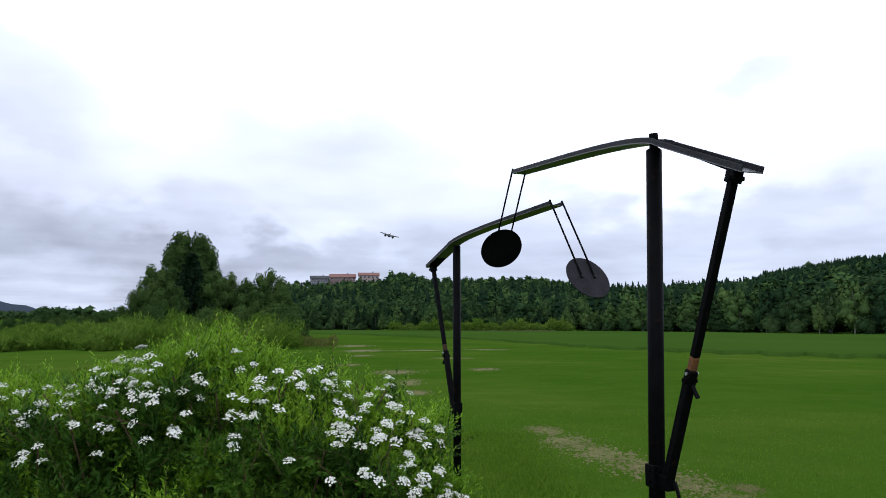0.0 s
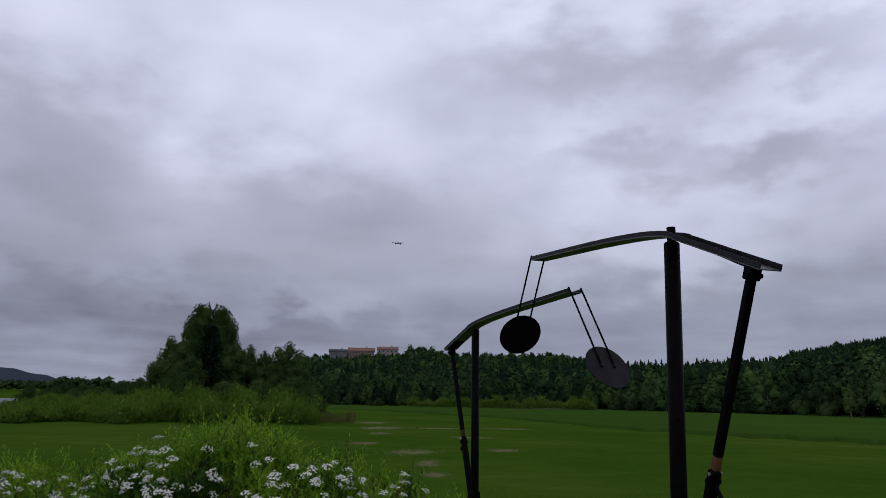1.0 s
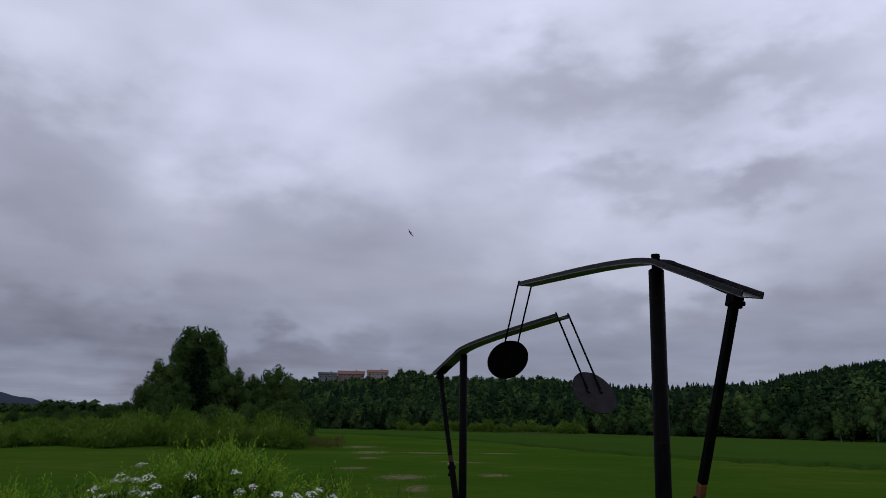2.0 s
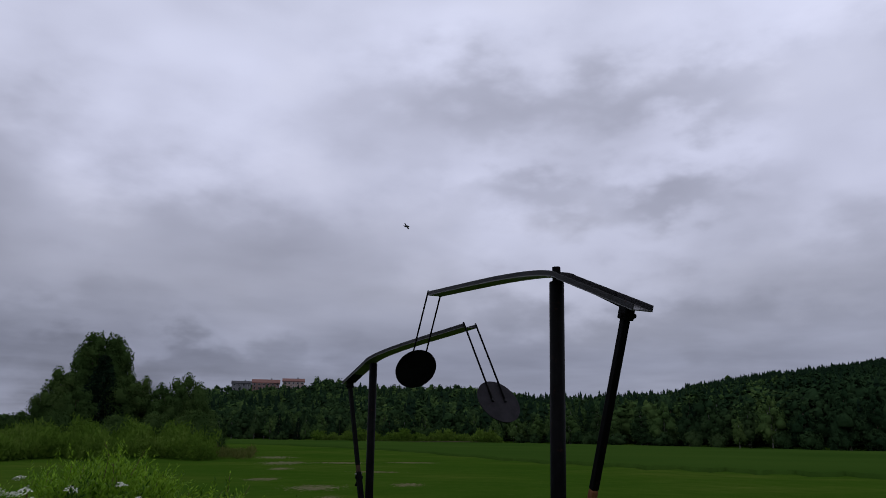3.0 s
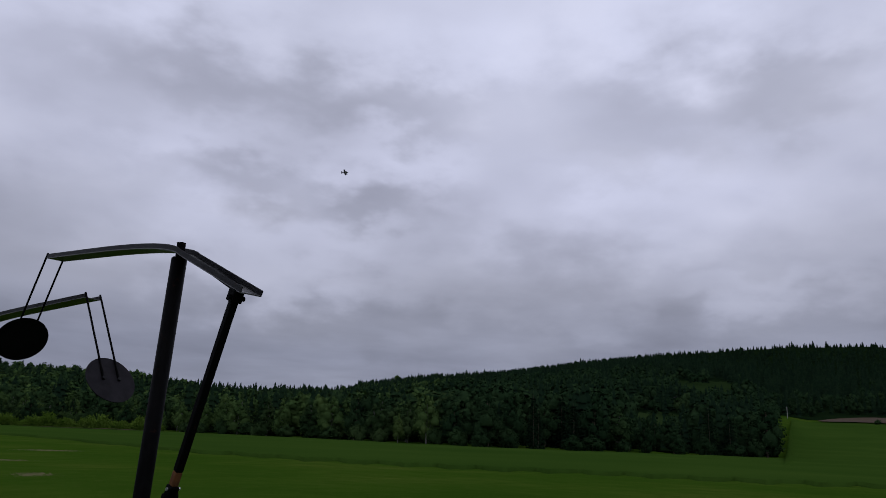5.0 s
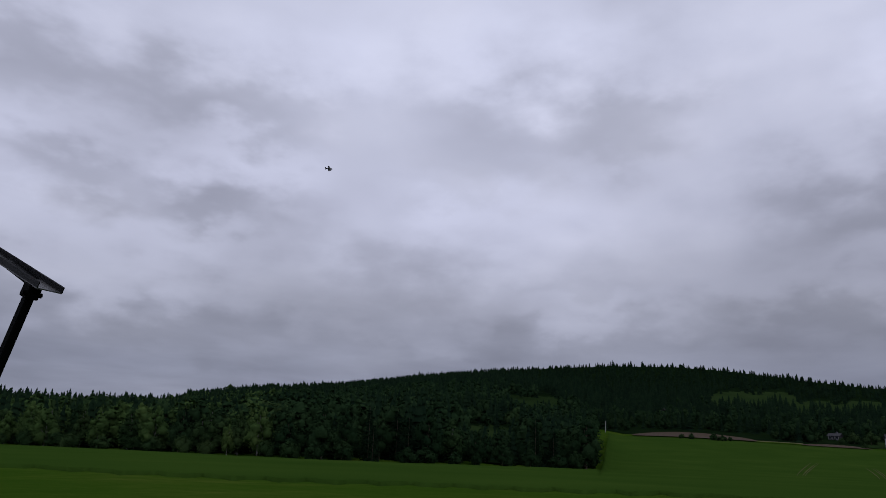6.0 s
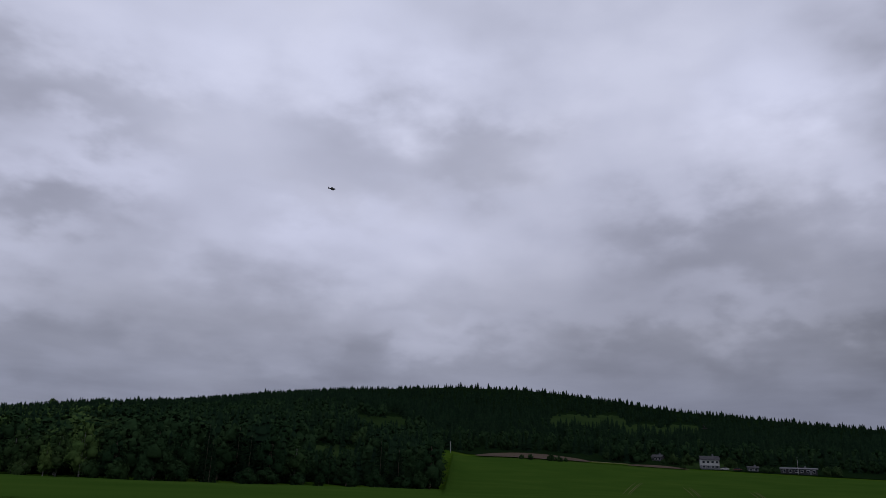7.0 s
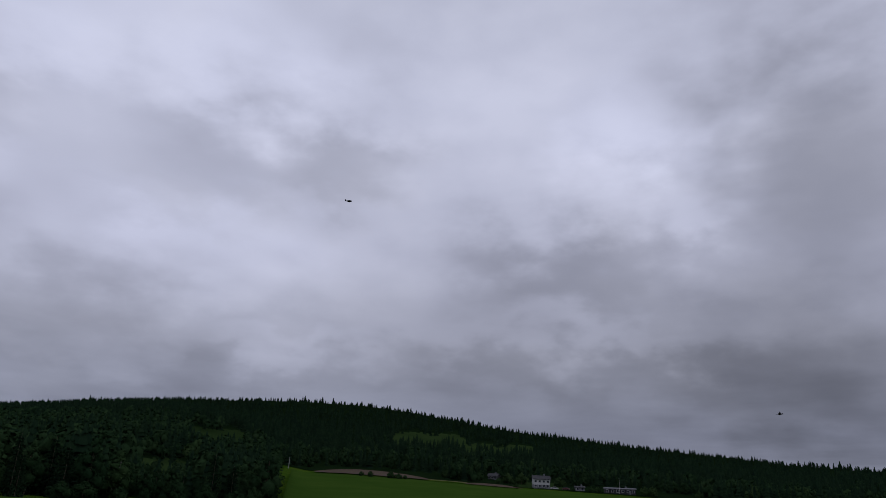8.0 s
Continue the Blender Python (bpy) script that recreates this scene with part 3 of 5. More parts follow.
def crown_cloud(rng, lobes, n, leaf):
    """Leaf clumps over several ellipsoid lobes: (x, y, z, rx, ry, rz)."""
    lobes = np.array(lobes, float)
    wts = np.prod(lobes[:, 3:], 1) ** 0.67
    k = rng.choice(len(lobes), n, p=wts / wts.sum())
    d = unit(rng.normal(size=(n, 3)))
    rad = 0.62 + 0.4 * rng.random((n, 1)) ** 0.5
    rad *= 1 + 0.12 * np.sin(7 * d[:, :1] + k[:, None]) + 0.1 * np.sin(11 * d[:, 2:] + 2 * k[:, None])
    pos = lobes[k, :3] + d * lobes[k, 3:] * rad
    face = unit(d + 0.45 * rng.normal(size=(n, 3)) + [0, 0, 0.25])
    axis = unit(np.cross(face, rng.normal(size=(n, 3))) + 0.25 * d)
    size = leaf * (0.5 + 0.9 * rng.random(n))
    return leaf_quads(pos - axis * size[:, None] * 0.5, axis, size, size * 0.8, rng, 0.15, face)


def ball(level):
    bm = bmesh.new()
    bmesh.ops.create_icosphere(bm, subdivisions=level, radius=1.0)
    v = np.array([tuple(q.co) for q in bm.verts])
    f = np.array([[q.index for q in t.verts] for t in bm.faces])
    bm.free()
    return v, f


BALLS = {1: ball(1), 2: ball(2)}


def crown_core(rng, lobes, level, size=0.9):
    """The uneven leafy masses inside a crown."""
    v, f = BALLS[level]
    out = []
    for x, y, z, rx, ry, rz in lobes:
        k = size * (0.62 + 0.66 * rng.random((len(v), 1)))
        out.append((v * k * [rx, ry, rz] + [x, y, z], f))
    return join(out)


def broadleaf_lobes(rng, h, w, n):
    """Rounded branch masses about a trunk of height h."""
    out = []
    if n > 16:
        # a broad column with a ragged, many-headed top
        for i in range(n):
            k = (i + 0.5) / n
            z = h * (0.14 + 0.76 * k)
            prof = 0.62 + 0.5 * math.sin(math.pi * min(1, 0.25 + 0.75 * k)) - 0.5 * max(0, k - 0.8)
            a = i * 2.4 + rng.random()
            q = w * 0.5 * prof * (0.25 + 0.45 * rng.random())
            s = w * 0.5 * prof * (0.34 + 0.2 * rng.random())
            out.append((q * math.cos(a), q * math.sin(a), z, s, s, s * (1.0 + 0.5 * rng.random())))
        return out + [(0, 0, h * 0.5, w * 0.3, w * 0.3, h * 0.36)]
    for i in range(n):
        k = (i + 0.5) / n
        z = h * (0.22 + 0.68 * k)
        spread = w * 0.5 * (1 - 0.75 * abs(k - 0.35) ** 1.3) * (1 - 0.55 * k * k)
        a = i * 2.4 + rng.random()
        q = spread * (0.35 + 0.35 * rng.random())
        s = spread * (0.5 + 0.2 * rng.random())
        out.append((q * math.cos(a), q * math.sin(a), z, s, s, s * (0.85 + 0.5 * rng.random())))
    out.append((0, 0, h * 0.92, w * 0.11, w * 0.11, h * 0.13))
    return out


def make_tree(name, h, w, n_lobes, n_leaves, leaf, seed, leaf_mat, label, category="tree", bark=None):
    """A tapered trunk with limbs and a crown of leaf clumps, standing at the origin."""
    rng = np.random.default_rng(seed)
    tree = empty(name, Matrix(), label, category)
    lobes = broadleaf_lobes(rng, h, w, n_lobes)
    top = h * 0.88
    bend_ = rng.normal(size=2) * 0.02 * h
    pts = [(bend_[0] * math.sin(2.5 * k), bend_[1] * math.sin(2 * k), top * k) for k in np.linspace(-0.03, 1, 8)]
    chunks = [tube_np(pts, [h * 0.016 * (1.25 - 1.15 * k) + 0.012 for k in np.linspace(0, 1, 8)], 7)]
    for x, y, z, *_ in lobes[:-1]:
        z0 = z * 0.62
        chunks.append(tube_np([(0, 0, z0), (x * 0.5, y * 0.5, z0 + (z - z0) * 0.6), (x, y, z)], [h * 0.007, h * 0.005, h * 0.002], 5))
    v, f = join(chunks)
    link("trunk", mesh_np("trunk", v, f), bark or BARK, tree)
    v, f = crown_cloud(rng, lobes, n_leaves, leaf)
    v, f = join([crown_core(rng, lobes, 1 if leaf > 0.3 else 2, 0.7 if leaf > 0.3 else 0.56), (v, f)])
    link("crown", mesh_np("crown", v, f), leaf_mat, tree)
    return tree


def make_spruce(name, h, w, seed, label, tiers=16, leaf=0.5, fan=9):
    rng = np.random.default_rng(seed)
    tree = empty(name, Matrix(), label, "tree")
    v, f = tube_np([(0, 0, -0.2), (0, 0, h * 0.5), (0, 0, h)], [h * 0.014, h * 0.008, 0.01], 6)
    link("trunk", mesh_np("trunk", v, f), BARK, tree)
    pos, axis, size = [], [], []
    for i in range(tiers):
        k = i / tiers
        z = h * (0.08 + 0.9 * k)
        reach = w * 0.5 * (1 - k) ** 0.85 + 0.1
        for j in range(fan):
            a = j * 6.3 / fan + i * 1.9 + rng.random() * 0.4
            d = np.array([math.cos(a), math.sin(a), -0.28])
            for s in np.linspace(0.12, 1, 6 if fan > 9 else 5):
                pos.append(d * reach * s + [0, 0, z] + rng.normal(size=3) * 0.08)
                axis.append(d + rng.normal(size=3) * 0.45)
                size.append(leaf * (1.1 - 0.4 * k))
    v, f = leaf_quads(np.array(pos), unit(np.array(axis)), np.array(size), np.array(size) * 0.6, rng)
    link("crown", mesh_np("crown", v, f), SPRUCE, tree)
    return tree


# ---- the wooded hills ----
def tree_shapes():
    rng = np.random.default_rng(11)
    broad, spruce = [], []
    for s in range(18):
        # upright masses about the trunk, with smaller ones that break their outline
        lobes = []
        for j in range((9, 6, 4)[s // 6]):
            k = (j + 0.5) / (9, 6, 4)[s // 6]
            a = j * 2.4 + rng.random()
            q = 0.2 * (1 - 0.75 * k) * rng.uniform(0.7, 1.2)
            t = (0.19 - 0.09 * k) * rng.uniform(0.85, 1.2) * (1.0, 1.1, 1.25)[s // 6]
            lobes.append((q * math.cos(a), q * math.sin(a), (0.22 if s < 6 else 0.42) + (0.66 if s < 6 else 0.46) * k, t, t, t * rng.uniform(1.2, 1.7)))
        big = len(lobes)
        for j in range((14, 7, 4)[s // 6]):
            q = lobes[rng.integers(big)]
            d = unit(rng.normal(size=3) + [0, 0, 0.4])
            t = rng.uniform(0.06, 0.11)
            lobes.append((q[0] + d[0] * q[3] * 0.9, q[1] + d[1] * q[4] * 0.9, q[2] + d[2] * q[5] * 0.9, t, t, t * rng.uniform(1.0, 1.6)))
        core = crown_core(rng, lobes[:big], 1, 0.8)
        cards = crown_cloud(rng, lobes, (330, 110, 46)[s // 6], (0.08, 0.112, 0.155)[s // 6])
        v, f = join([core, cards])
        if s >= 6:
            f = f[v[f[:, 0], 2] > 0.3]
        broad.append((v, f))
        vs, fs = [], []
        for i in range(7):
            z0, r = 0.04 + 0.135 * i, 0.24 * (1 - i / 7.6)
            a = np.arange(7) * 2 * math.pi / 7 + i * 0.5 + rng.random()
            rr = r * (0.65 + 0.55 * rng.random(7))
            ring = np.stack([rr * np.cos(a), rr * np.sin(a), z0 + 0.05 * rng.random(7) - 0.02], 1)
            n = sum(len(q) for q in vs)
            vs.append(np.concatenate([ring, [[0, 0, z0 + 0.21 if i < 6 else 1.0]]]))
            fs += [(n + j, n + (j + 1) % 7, n + 7) for j in range(7)]
        spruce.append((np.concatenate(vs), np.array(fs)))
    return broad, spruce


CLEARINGS = [(48.4, 52.4, 3.0, 4.6), (45.2, 48.6, 0.6, 2.2), (63.4, 69.0, 4.1, 5.2), (69.0, 74.2, 3.8, 4.6), (73.2, 76.6, 1.0, 1.9)]


def make_tracks():
    """Pale wheel tracks in the grain on the slope."""
    for a, r0, r1, lean in ((68.7, 190, 300, 0.9), (73.6, 190, 285, -0.8), (77.9, 195, 270, -0.7)):
        for side in (0, 0.35, 0.5):
            r = np.linspace(r0, r1, 14)
            w = 0.04 * np.sin(np.linspace(0.15, 3.0, 14))
            mid = a + side + lean * np.linspace(0, 1, 14) ** 1.5
            A = np.stack([mid - w, mid + w], 1)
            x, y = polar_xy(A, np.repeat(r[:, None], 2, 1))
            v = np.stack([x, y, ground_z(x, y) + 0.3], -1).reshape(-1, 3)
            q = np.arange(13) * 2
            me = mesh_np("wheel_track", v, np.stack([q, q + 1, q + 3, q + 2], 1))
            tagged(link("wheel_track", me, PRESSED), "pale wheel track pressed into the grain", kind="structure")


def make_woods():
    rng = np.random.default_rng(5)
    broad, spruce = tree_shapes()
    chunk_b, chunk_s, chunk_l, chunk_d = [], [], [], []
    r_list = [132.0]
    while r_list[-1] < 985:
        r_list.append(r_list[-1] * (1.0135 if r_list[-1] < 450 else 1.017) + 0.5)
    for r0 in r_list:
        step = math.degrees(max(0.013 if r0 < 450 else 0.0115, 4.4 / r0))
        az = np.arange(-13.2, 103, step)
        if r0 > 560:
            az = np.concatenate([az, np.arange(23.8, 103, step * 0.8)])
        az = az + rng.uniform(-0.5, 0.5, len(az)) * step
        r = r0 * (1 + rng.uniform(-0.008, 0.008, len(az)))
        lim = np.where(az > 54.8, np.where((az > 69.5) & (az < 86), 476, np.where((az > 57.4) & (az < 67.2), 468, 440)), wood_edge(az) + 9)
        keep = (r > lim) & (r < ridge_far(az) + 45)
        az, r = az[keep], r[keep]
        if not len(az):
            continue
        x, y = polar_xy(az, r)
        z, el = ground_z(x, y), ground_el(az, r)
        u = (r - wood_edge(az)) / (ridge_far(az) - wood_edge(az))
        for i in range(len(az)):
            if any(a0 < az[i] < a1 and e0 < el[i] + 0.25 * math.sin(az[i] * 2.3) < e1 for a0, a1, e0, e1 in CLEARINGS):
                continue
            if -11.2 < az[i] < -4.4 and 528 < r[i] < 560:
                continue
            patch = noise.noise(Vector((x[i] * 0.012, y[i] * 0.012, 3.1)))
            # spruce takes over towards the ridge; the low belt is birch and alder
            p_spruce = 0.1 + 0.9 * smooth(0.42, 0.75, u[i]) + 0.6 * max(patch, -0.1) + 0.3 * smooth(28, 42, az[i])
            if az[i] < 12:
                p_spruce = 0.12 + 0.35 * smooth(0.8, 0.97, u[i]) + 0.3 * max(patch, -0.1)
            turn = rng.random() * 6.28
            c, s = math.cos(turn), math.sin(turn)
            low = 0.62 if 44.5 < az[i] < 49.5 and r[i] < 300 else 1.0
            if rng.random() < p_spruce:
                v, f = spruce[rng.integers(6)]
                h = rng.uniform(8.0, 12.5) * low if u[i] < 0.75 else rng.uniform(5.5, 8.0) if u[i] < 0.93 else rng.uniform(4.2, 6.4) * (1.0 + (0.55 * rng.random() if noise.noise(Vector((x[i] * 0.02, y[i] * 0.02, 7.7))) > 0.18 else 0.0))
                w = h * rng.uniform(0.85, 1.15) * (1.4 if u[i] > 0.75 else 1.0)
                dest = chunk_s
            else:
                v, f = broad[rng.integers(6) + (0 if r[i] < wood_edge(az[i]) + 22 or 54.8 < az[i] < 103 and r[i] < 490 else 6 if r[i] < 430 else 12)]
                h = rng.uniform(5.5, 10.5) * low * (0.85 if az[i] < 14 else 1.0)
                w = h * rng.uniform(0.95, 1.45)
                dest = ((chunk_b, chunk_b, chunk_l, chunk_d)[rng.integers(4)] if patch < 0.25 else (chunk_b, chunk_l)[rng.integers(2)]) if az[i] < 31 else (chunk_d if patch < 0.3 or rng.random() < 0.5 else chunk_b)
            q = np.stack([(v[:, 0] * c - v[:, 1] * s) * w + x[i], (v[:, 0] * s + v[:, 1] * c) * w + y[i], v[:, 2] * h + z[i] - 0.3], 1)
            dest.append((q, f))
    # very dark green floor sheet under the trees, left open in the clearings
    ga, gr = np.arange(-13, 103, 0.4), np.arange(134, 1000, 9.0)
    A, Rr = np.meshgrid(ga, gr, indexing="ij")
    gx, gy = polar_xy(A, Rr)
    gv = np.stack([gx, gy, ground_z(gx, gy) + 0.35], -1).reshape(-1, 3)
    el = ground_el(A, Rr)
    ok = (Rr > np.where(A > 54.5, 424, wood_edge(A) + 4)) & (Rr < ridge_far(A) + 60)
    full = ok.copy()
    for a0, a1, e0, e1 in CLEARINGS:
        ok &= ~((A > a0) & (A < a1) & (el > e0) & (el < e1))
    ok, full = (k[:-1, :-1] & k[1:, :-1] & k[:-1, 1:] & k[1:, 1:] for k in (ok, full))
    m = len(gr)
    for name, cells, material, text in (("forest_floor", ok, FLOOR, "very dark green ground sheet under the trees"), ("hill_pasture", full & ~ok, PASTURE, "dull green pasture in clearings on the hillside")):
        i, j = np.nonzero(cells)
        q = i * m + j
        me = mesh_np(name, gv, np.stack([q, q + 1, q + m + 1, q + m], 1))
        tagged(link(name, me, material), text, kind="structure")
    v, f = join(chunk_b)
    tagged(link("broadleaf_wood", mesh_np("broadleaf_wood", v, f), WOODS), "mixed green broadleaf wood on the hillside", "forest", kind="stuff")
    v, f = join(chunk_l)
    tagged(link("birch_wood", mesh_np("birch_wood", v, f), BIRCHES), "light green birches scattered through the hillside wood", "forest", kind="stuff")
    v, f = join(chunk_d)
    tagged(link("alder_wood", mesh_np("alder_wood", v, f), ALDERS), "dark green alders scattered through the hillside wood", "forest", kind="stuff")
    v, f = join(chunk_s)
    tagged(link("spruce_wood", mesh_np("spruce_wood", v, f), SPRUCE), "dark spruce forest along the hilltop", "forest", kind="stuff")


def make_wood_edge():
    """The front trees of the wood, along the far side of the field."""
    rng = np.random.default_rng(8)
    kinds = []
    for s in range(5):
        kinds.append(make_tree("birch_tree", 11.0, 5.4 + 0.5 * s, 14, 1600, 0.42, 40 + s, (WOODS, BIRCHES, WOODS, ALDERS, BIRCHES)[s], "green leafy birch at the edge of the wood", bark=None if s == 3 else PALE_BARK))
    kinds.append(make_spruce("spruce_tree", 11.0, 4.6, 61, "dark spruce at the edge of the wood", 18, 0.7))
    kinds.append(make_tree("willow_bush", 4.2, 6.0, 7, 1100, 0.36, 71, WOODS, "low bushy willow at the edge of the wood", "bush"))
    kinds.append(make_tree("alder_bush", 4.2, 6.0, 7, 1100, 0.36, 73, ALDERS, "low dark alder bush at the edge of the wood", "bush"))
    used, az = set(), -12.4
    while az < 54.4:
        e = float(wood_edge(az))
        for row in range(3):
            k = int(rng.choice([0, 1, 2, 3, 4, 5, 6], p=[0.17, 0.17, 0.17, 0.17, 0.17, 0.15, 0.0] if az < 32 else [0.04, 0.01, 0.04, 0.65, 0.01, 0.25, 0.0]))
            if row == 0:
                k = (6 if az < 32 else 7) if rng.random() < 0.75 else k
            r = e + (0.5, 3.5, 8.0)[row] + rng.uniform(-1, 1)
            a = az + rng.uniform(-0.5, 0.5)
            if a > 54.3:
                continue
            low = (0.55 if 44.5 < a < 49.5 else 0.82) * (0.8 if a < 14 else 1.0)
            if row == 0 and k < 6:
                low *= 0.7
            x, y = polar_xy(a, r)
            m = pose(float(x), float(y), float(ground_z(x, y)) - 0.1, 0, 0, rng.uniform(0, 360))
            m = m @ Matrix.Diagonal((*[low * rng.uniform(0.8, 1.15)] * 2, low * rng.uniform(0.8, 1.12), 1))
            if k in used:
                ob = copy_thing(kinds[k], m)
                ob.matrix_world = m
            else:
                kinds[k].matrix_world = m
                used.add(k)
        az += math.degrees(4.9 / e)
    # the side of the wood that runs back from its corner
    for i in range(16):
        r, a = 163 + i * 7.5, 54.3 + rng.uniform(-0.3, 0.2)
        x, y = polar_xy(a, r)
        m = pose(float(x), float(y), float(ground_z(x, y)) - 0.1, 0, 0, rng.uniform(0, 360)) @ Matrix.Diagonal((1, 1, rng.uniform(0.8, 1.0), 1))
        copy_thing(kinds[(3, 3, 5, 3)[i % 4]], m).matrix_world = m
    for k in range(8):
        if k not in used:
            x, y = polar_xy(30 + k, 160)
            kinds[k].matrix_world = pose(float(x), float(y), float(ground_z(x, y)))


def weed_patch(name, rng, az, r, n_each, height, leaf, label, material, slim=0.4):
    """Upright leafy stalks on the ground at the given bearings and distances."""
    x, y = polar_xy(az, r)
    z = ground_z(x, y)
    h = height * (0.55 + 0.6 * rng.random(len(x))) * (1 + 0.38 * np.sin(az * 2.1 + 0.2 * r) + 0.3 * np.sin(az * 5.3 - 0.35 * r)) * np.where(az < -22, np.clip(1 + (az + 22) * 0.12, 0.45, 1), 1)
    lean = rng.normal(size=(len(x), 2)) * 0.16
    k = rng.random((len(x), n_each)) ** 0.8
    px = x[:, None] + lean[:, :1] * k * h[:, None] + rng.normal(size=k.shape) * 0.12 * height
    py = y[:, None] + lean[:, 1:] * k * h[:, None] + rng.normal(size=k.shape) * 0.12 * height
    pos = np.stack([px, py, z[:, None] + k * h[:, None]], 2).reshape(-1, 3)
    axis = unit(rng.normal(size=pos.shape) * (0.3 + slim) + [0, 0, 0.75])
    size = leaf * (0.6 + 0.8 * rng.random(len(pos)))
    v, f = leaf_quads(pos, axis, size, size * slim, rng)
    return tagged(link(name, mesh_np(name, v, f), material), label, "plants", kind="stuff")


def make_bank():
    rng = np.random.default_rng(21)
    n = 8000
    az = -11.2 - 21.5 * rng.random(n) ** 0.9
    r = 49.5 + 2.5 * np.abs(np.sin(az * 0.5)) + 47 * rng.random(n) ** 1.3
    weed_patch("tall_weeds", rng, az, r, 18, 1.15, 0.32, "tall light green weeds and grasses on the bank", WEED, 0.26)
    n = 420
    az, r = rng.uniform(-11.6, -8.4, n), rng.uniform(54, 66, n)
    weed_patch("dry_grass", rng, az, r, 8, 0.38, 0.35, "dry brownish grass at the end of the bank", DRY, 0.12)
    # a far hedge in front of the wood
    n = 900
    az = rng.uniform(-4.2, 10.2, n)
    r = wood_edge(az) - 4 + rng.uniform(-2.5, 2.5, n)
    weed_patch("willow_hedge", rng, az, r, 26, 2.0, 0.6, "low pale green willow hedge along the field", WEED)
    big = make_tree("birch_tree", 10.7, 4.6, 26, 26000, 0.17, 101, LEAF, "large dense birch standing on the bank")
    mid = make_tree("alder_tree", 6.4, 4.4, 18, 12000, 0.16, 103, LEAF, "rounded green alder on the bank")
    low = make_tree("willow_bush", 3.4, 4.6, 8, 6000, 0.16, 105, LEAF, "low green willow bush on the bank", "bush")
    dark = make_spruce("spruce_tree", 8.2, 5.2, 107, "dark spruce with brownish twigs among the birches", 30, 0.42, 16)
    spots = {big: [(-20.0, 74, 0.97, 20), (-18.8, 75, 0.97, 200)], dark: [(-19.3, 70, 0.92, 0)],
             mid: [(-21.6, 72, 0.98, 30), (-22.6, 73, 0.7, 80), (-16.7, 74, 0.92, 140), (-18.0, 71, 0.95, 200), (-13.7, 73, 1.0, 260), (-15.2, 71, 0.82, 300), (-12.5, 71, 0.68, 50), (-20.6, 67, 0.7, 90)],
             low: [(-24.0, 72, 0.7, 0), (-15.6, 64, 0.7, 60), (-18.2, 62, 0.65, 100), (-13.0, 64, 0.8, 160), (-11.9, 66, 0.75, 210), (-21.8, 64, 0.7, 250), (-25.3, 74, 0.55, 310), (-11.4, 62, 0.5, 20),
                   (-26.6, 78, 0.5, 70), (-27.7, 76, 0.55, 130), (-28.8, 84, 0.6, 190), (-29.8, 80, 0.5, 240), (-30.9, 86, 0.6, 280), (-23.2, 66, 0.4, 15), (-24.6, 84, 0.5, 95), (-26.2, 66, 0.35, 155), (-28.2, 70, 0.4, 215)]}
    for kind, places in spots.items():
        for i, (a, r, s, turn) in enumerate(places):
            x, y = polar_xy(a, r)
            m = pose(float(x), float(y), float(ground_z(x, y)) - 0.1, 0, 0, turn) @ Matrix.Diagonal((s, s, s, 1))
            ob = kind if i == 0 else copy_thing(kind, m)
            ob.matrix_world = m
    # far low woods on the horizon, beyond the river
    chunks = []
    broad, _ = tree_shapes()
    for i in range(420):
        a, r = rng.uniform(-44, -12), rng.uniform(620, 760)
        x, y = polar_xy(a, r)
        v, f = broad[12 + i % 6]
        h = rng.uniform(6, 10) * (1.3 if -29.5 < a < -26 else 1.0)
        chunks.append((v * [h * 1.6, h * 1.6, h] + [x, y, float(ground_z(x, y)) - 0.3], f))
    v, f = join(chunks)
    tagged(link("distant_wood", mesh_np("distant_wood", v, f), WOODS), "low line of distant trees", "forest", kind="stuff")
    # a far hill behind the river, distance haze put into its blue colour
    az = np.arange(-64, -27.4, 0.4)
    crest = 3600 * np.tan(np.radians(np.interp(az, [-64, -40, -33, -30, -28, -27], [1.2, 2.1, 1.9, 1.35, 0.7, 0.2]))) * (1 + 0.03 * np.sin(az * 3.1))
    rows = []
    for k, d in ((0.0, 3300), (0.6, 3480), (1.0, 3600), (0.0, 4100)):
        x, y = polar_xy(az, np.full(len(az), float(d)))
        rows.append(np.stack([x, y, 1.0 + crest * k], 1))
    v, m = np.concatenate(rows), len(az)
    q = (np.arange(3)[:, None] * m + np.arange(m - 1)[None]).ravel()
    tagged(link("distant_hill", mesh_np("distant_hill", v, np.stack([q, q + 1, q + m + 1, q + m], 1)), HAZY_HILL), "wooded hill far behind the river, haze put into its blue", kind="structure")
    # the river, a pale sliver beyond the bank
    az = np.arange(-70, -25.5, 0.5)
    first = np.interp(az, [-70, -31, -29.6, -25.5], [95, 96, 112, 170])
    r = first[:, None] + (340 - first)[:, None] * np.linspace(0, 1, 8)[None]
    sheet("river_water", az, r, 0.07, WATER, "still pale river behind the bank")


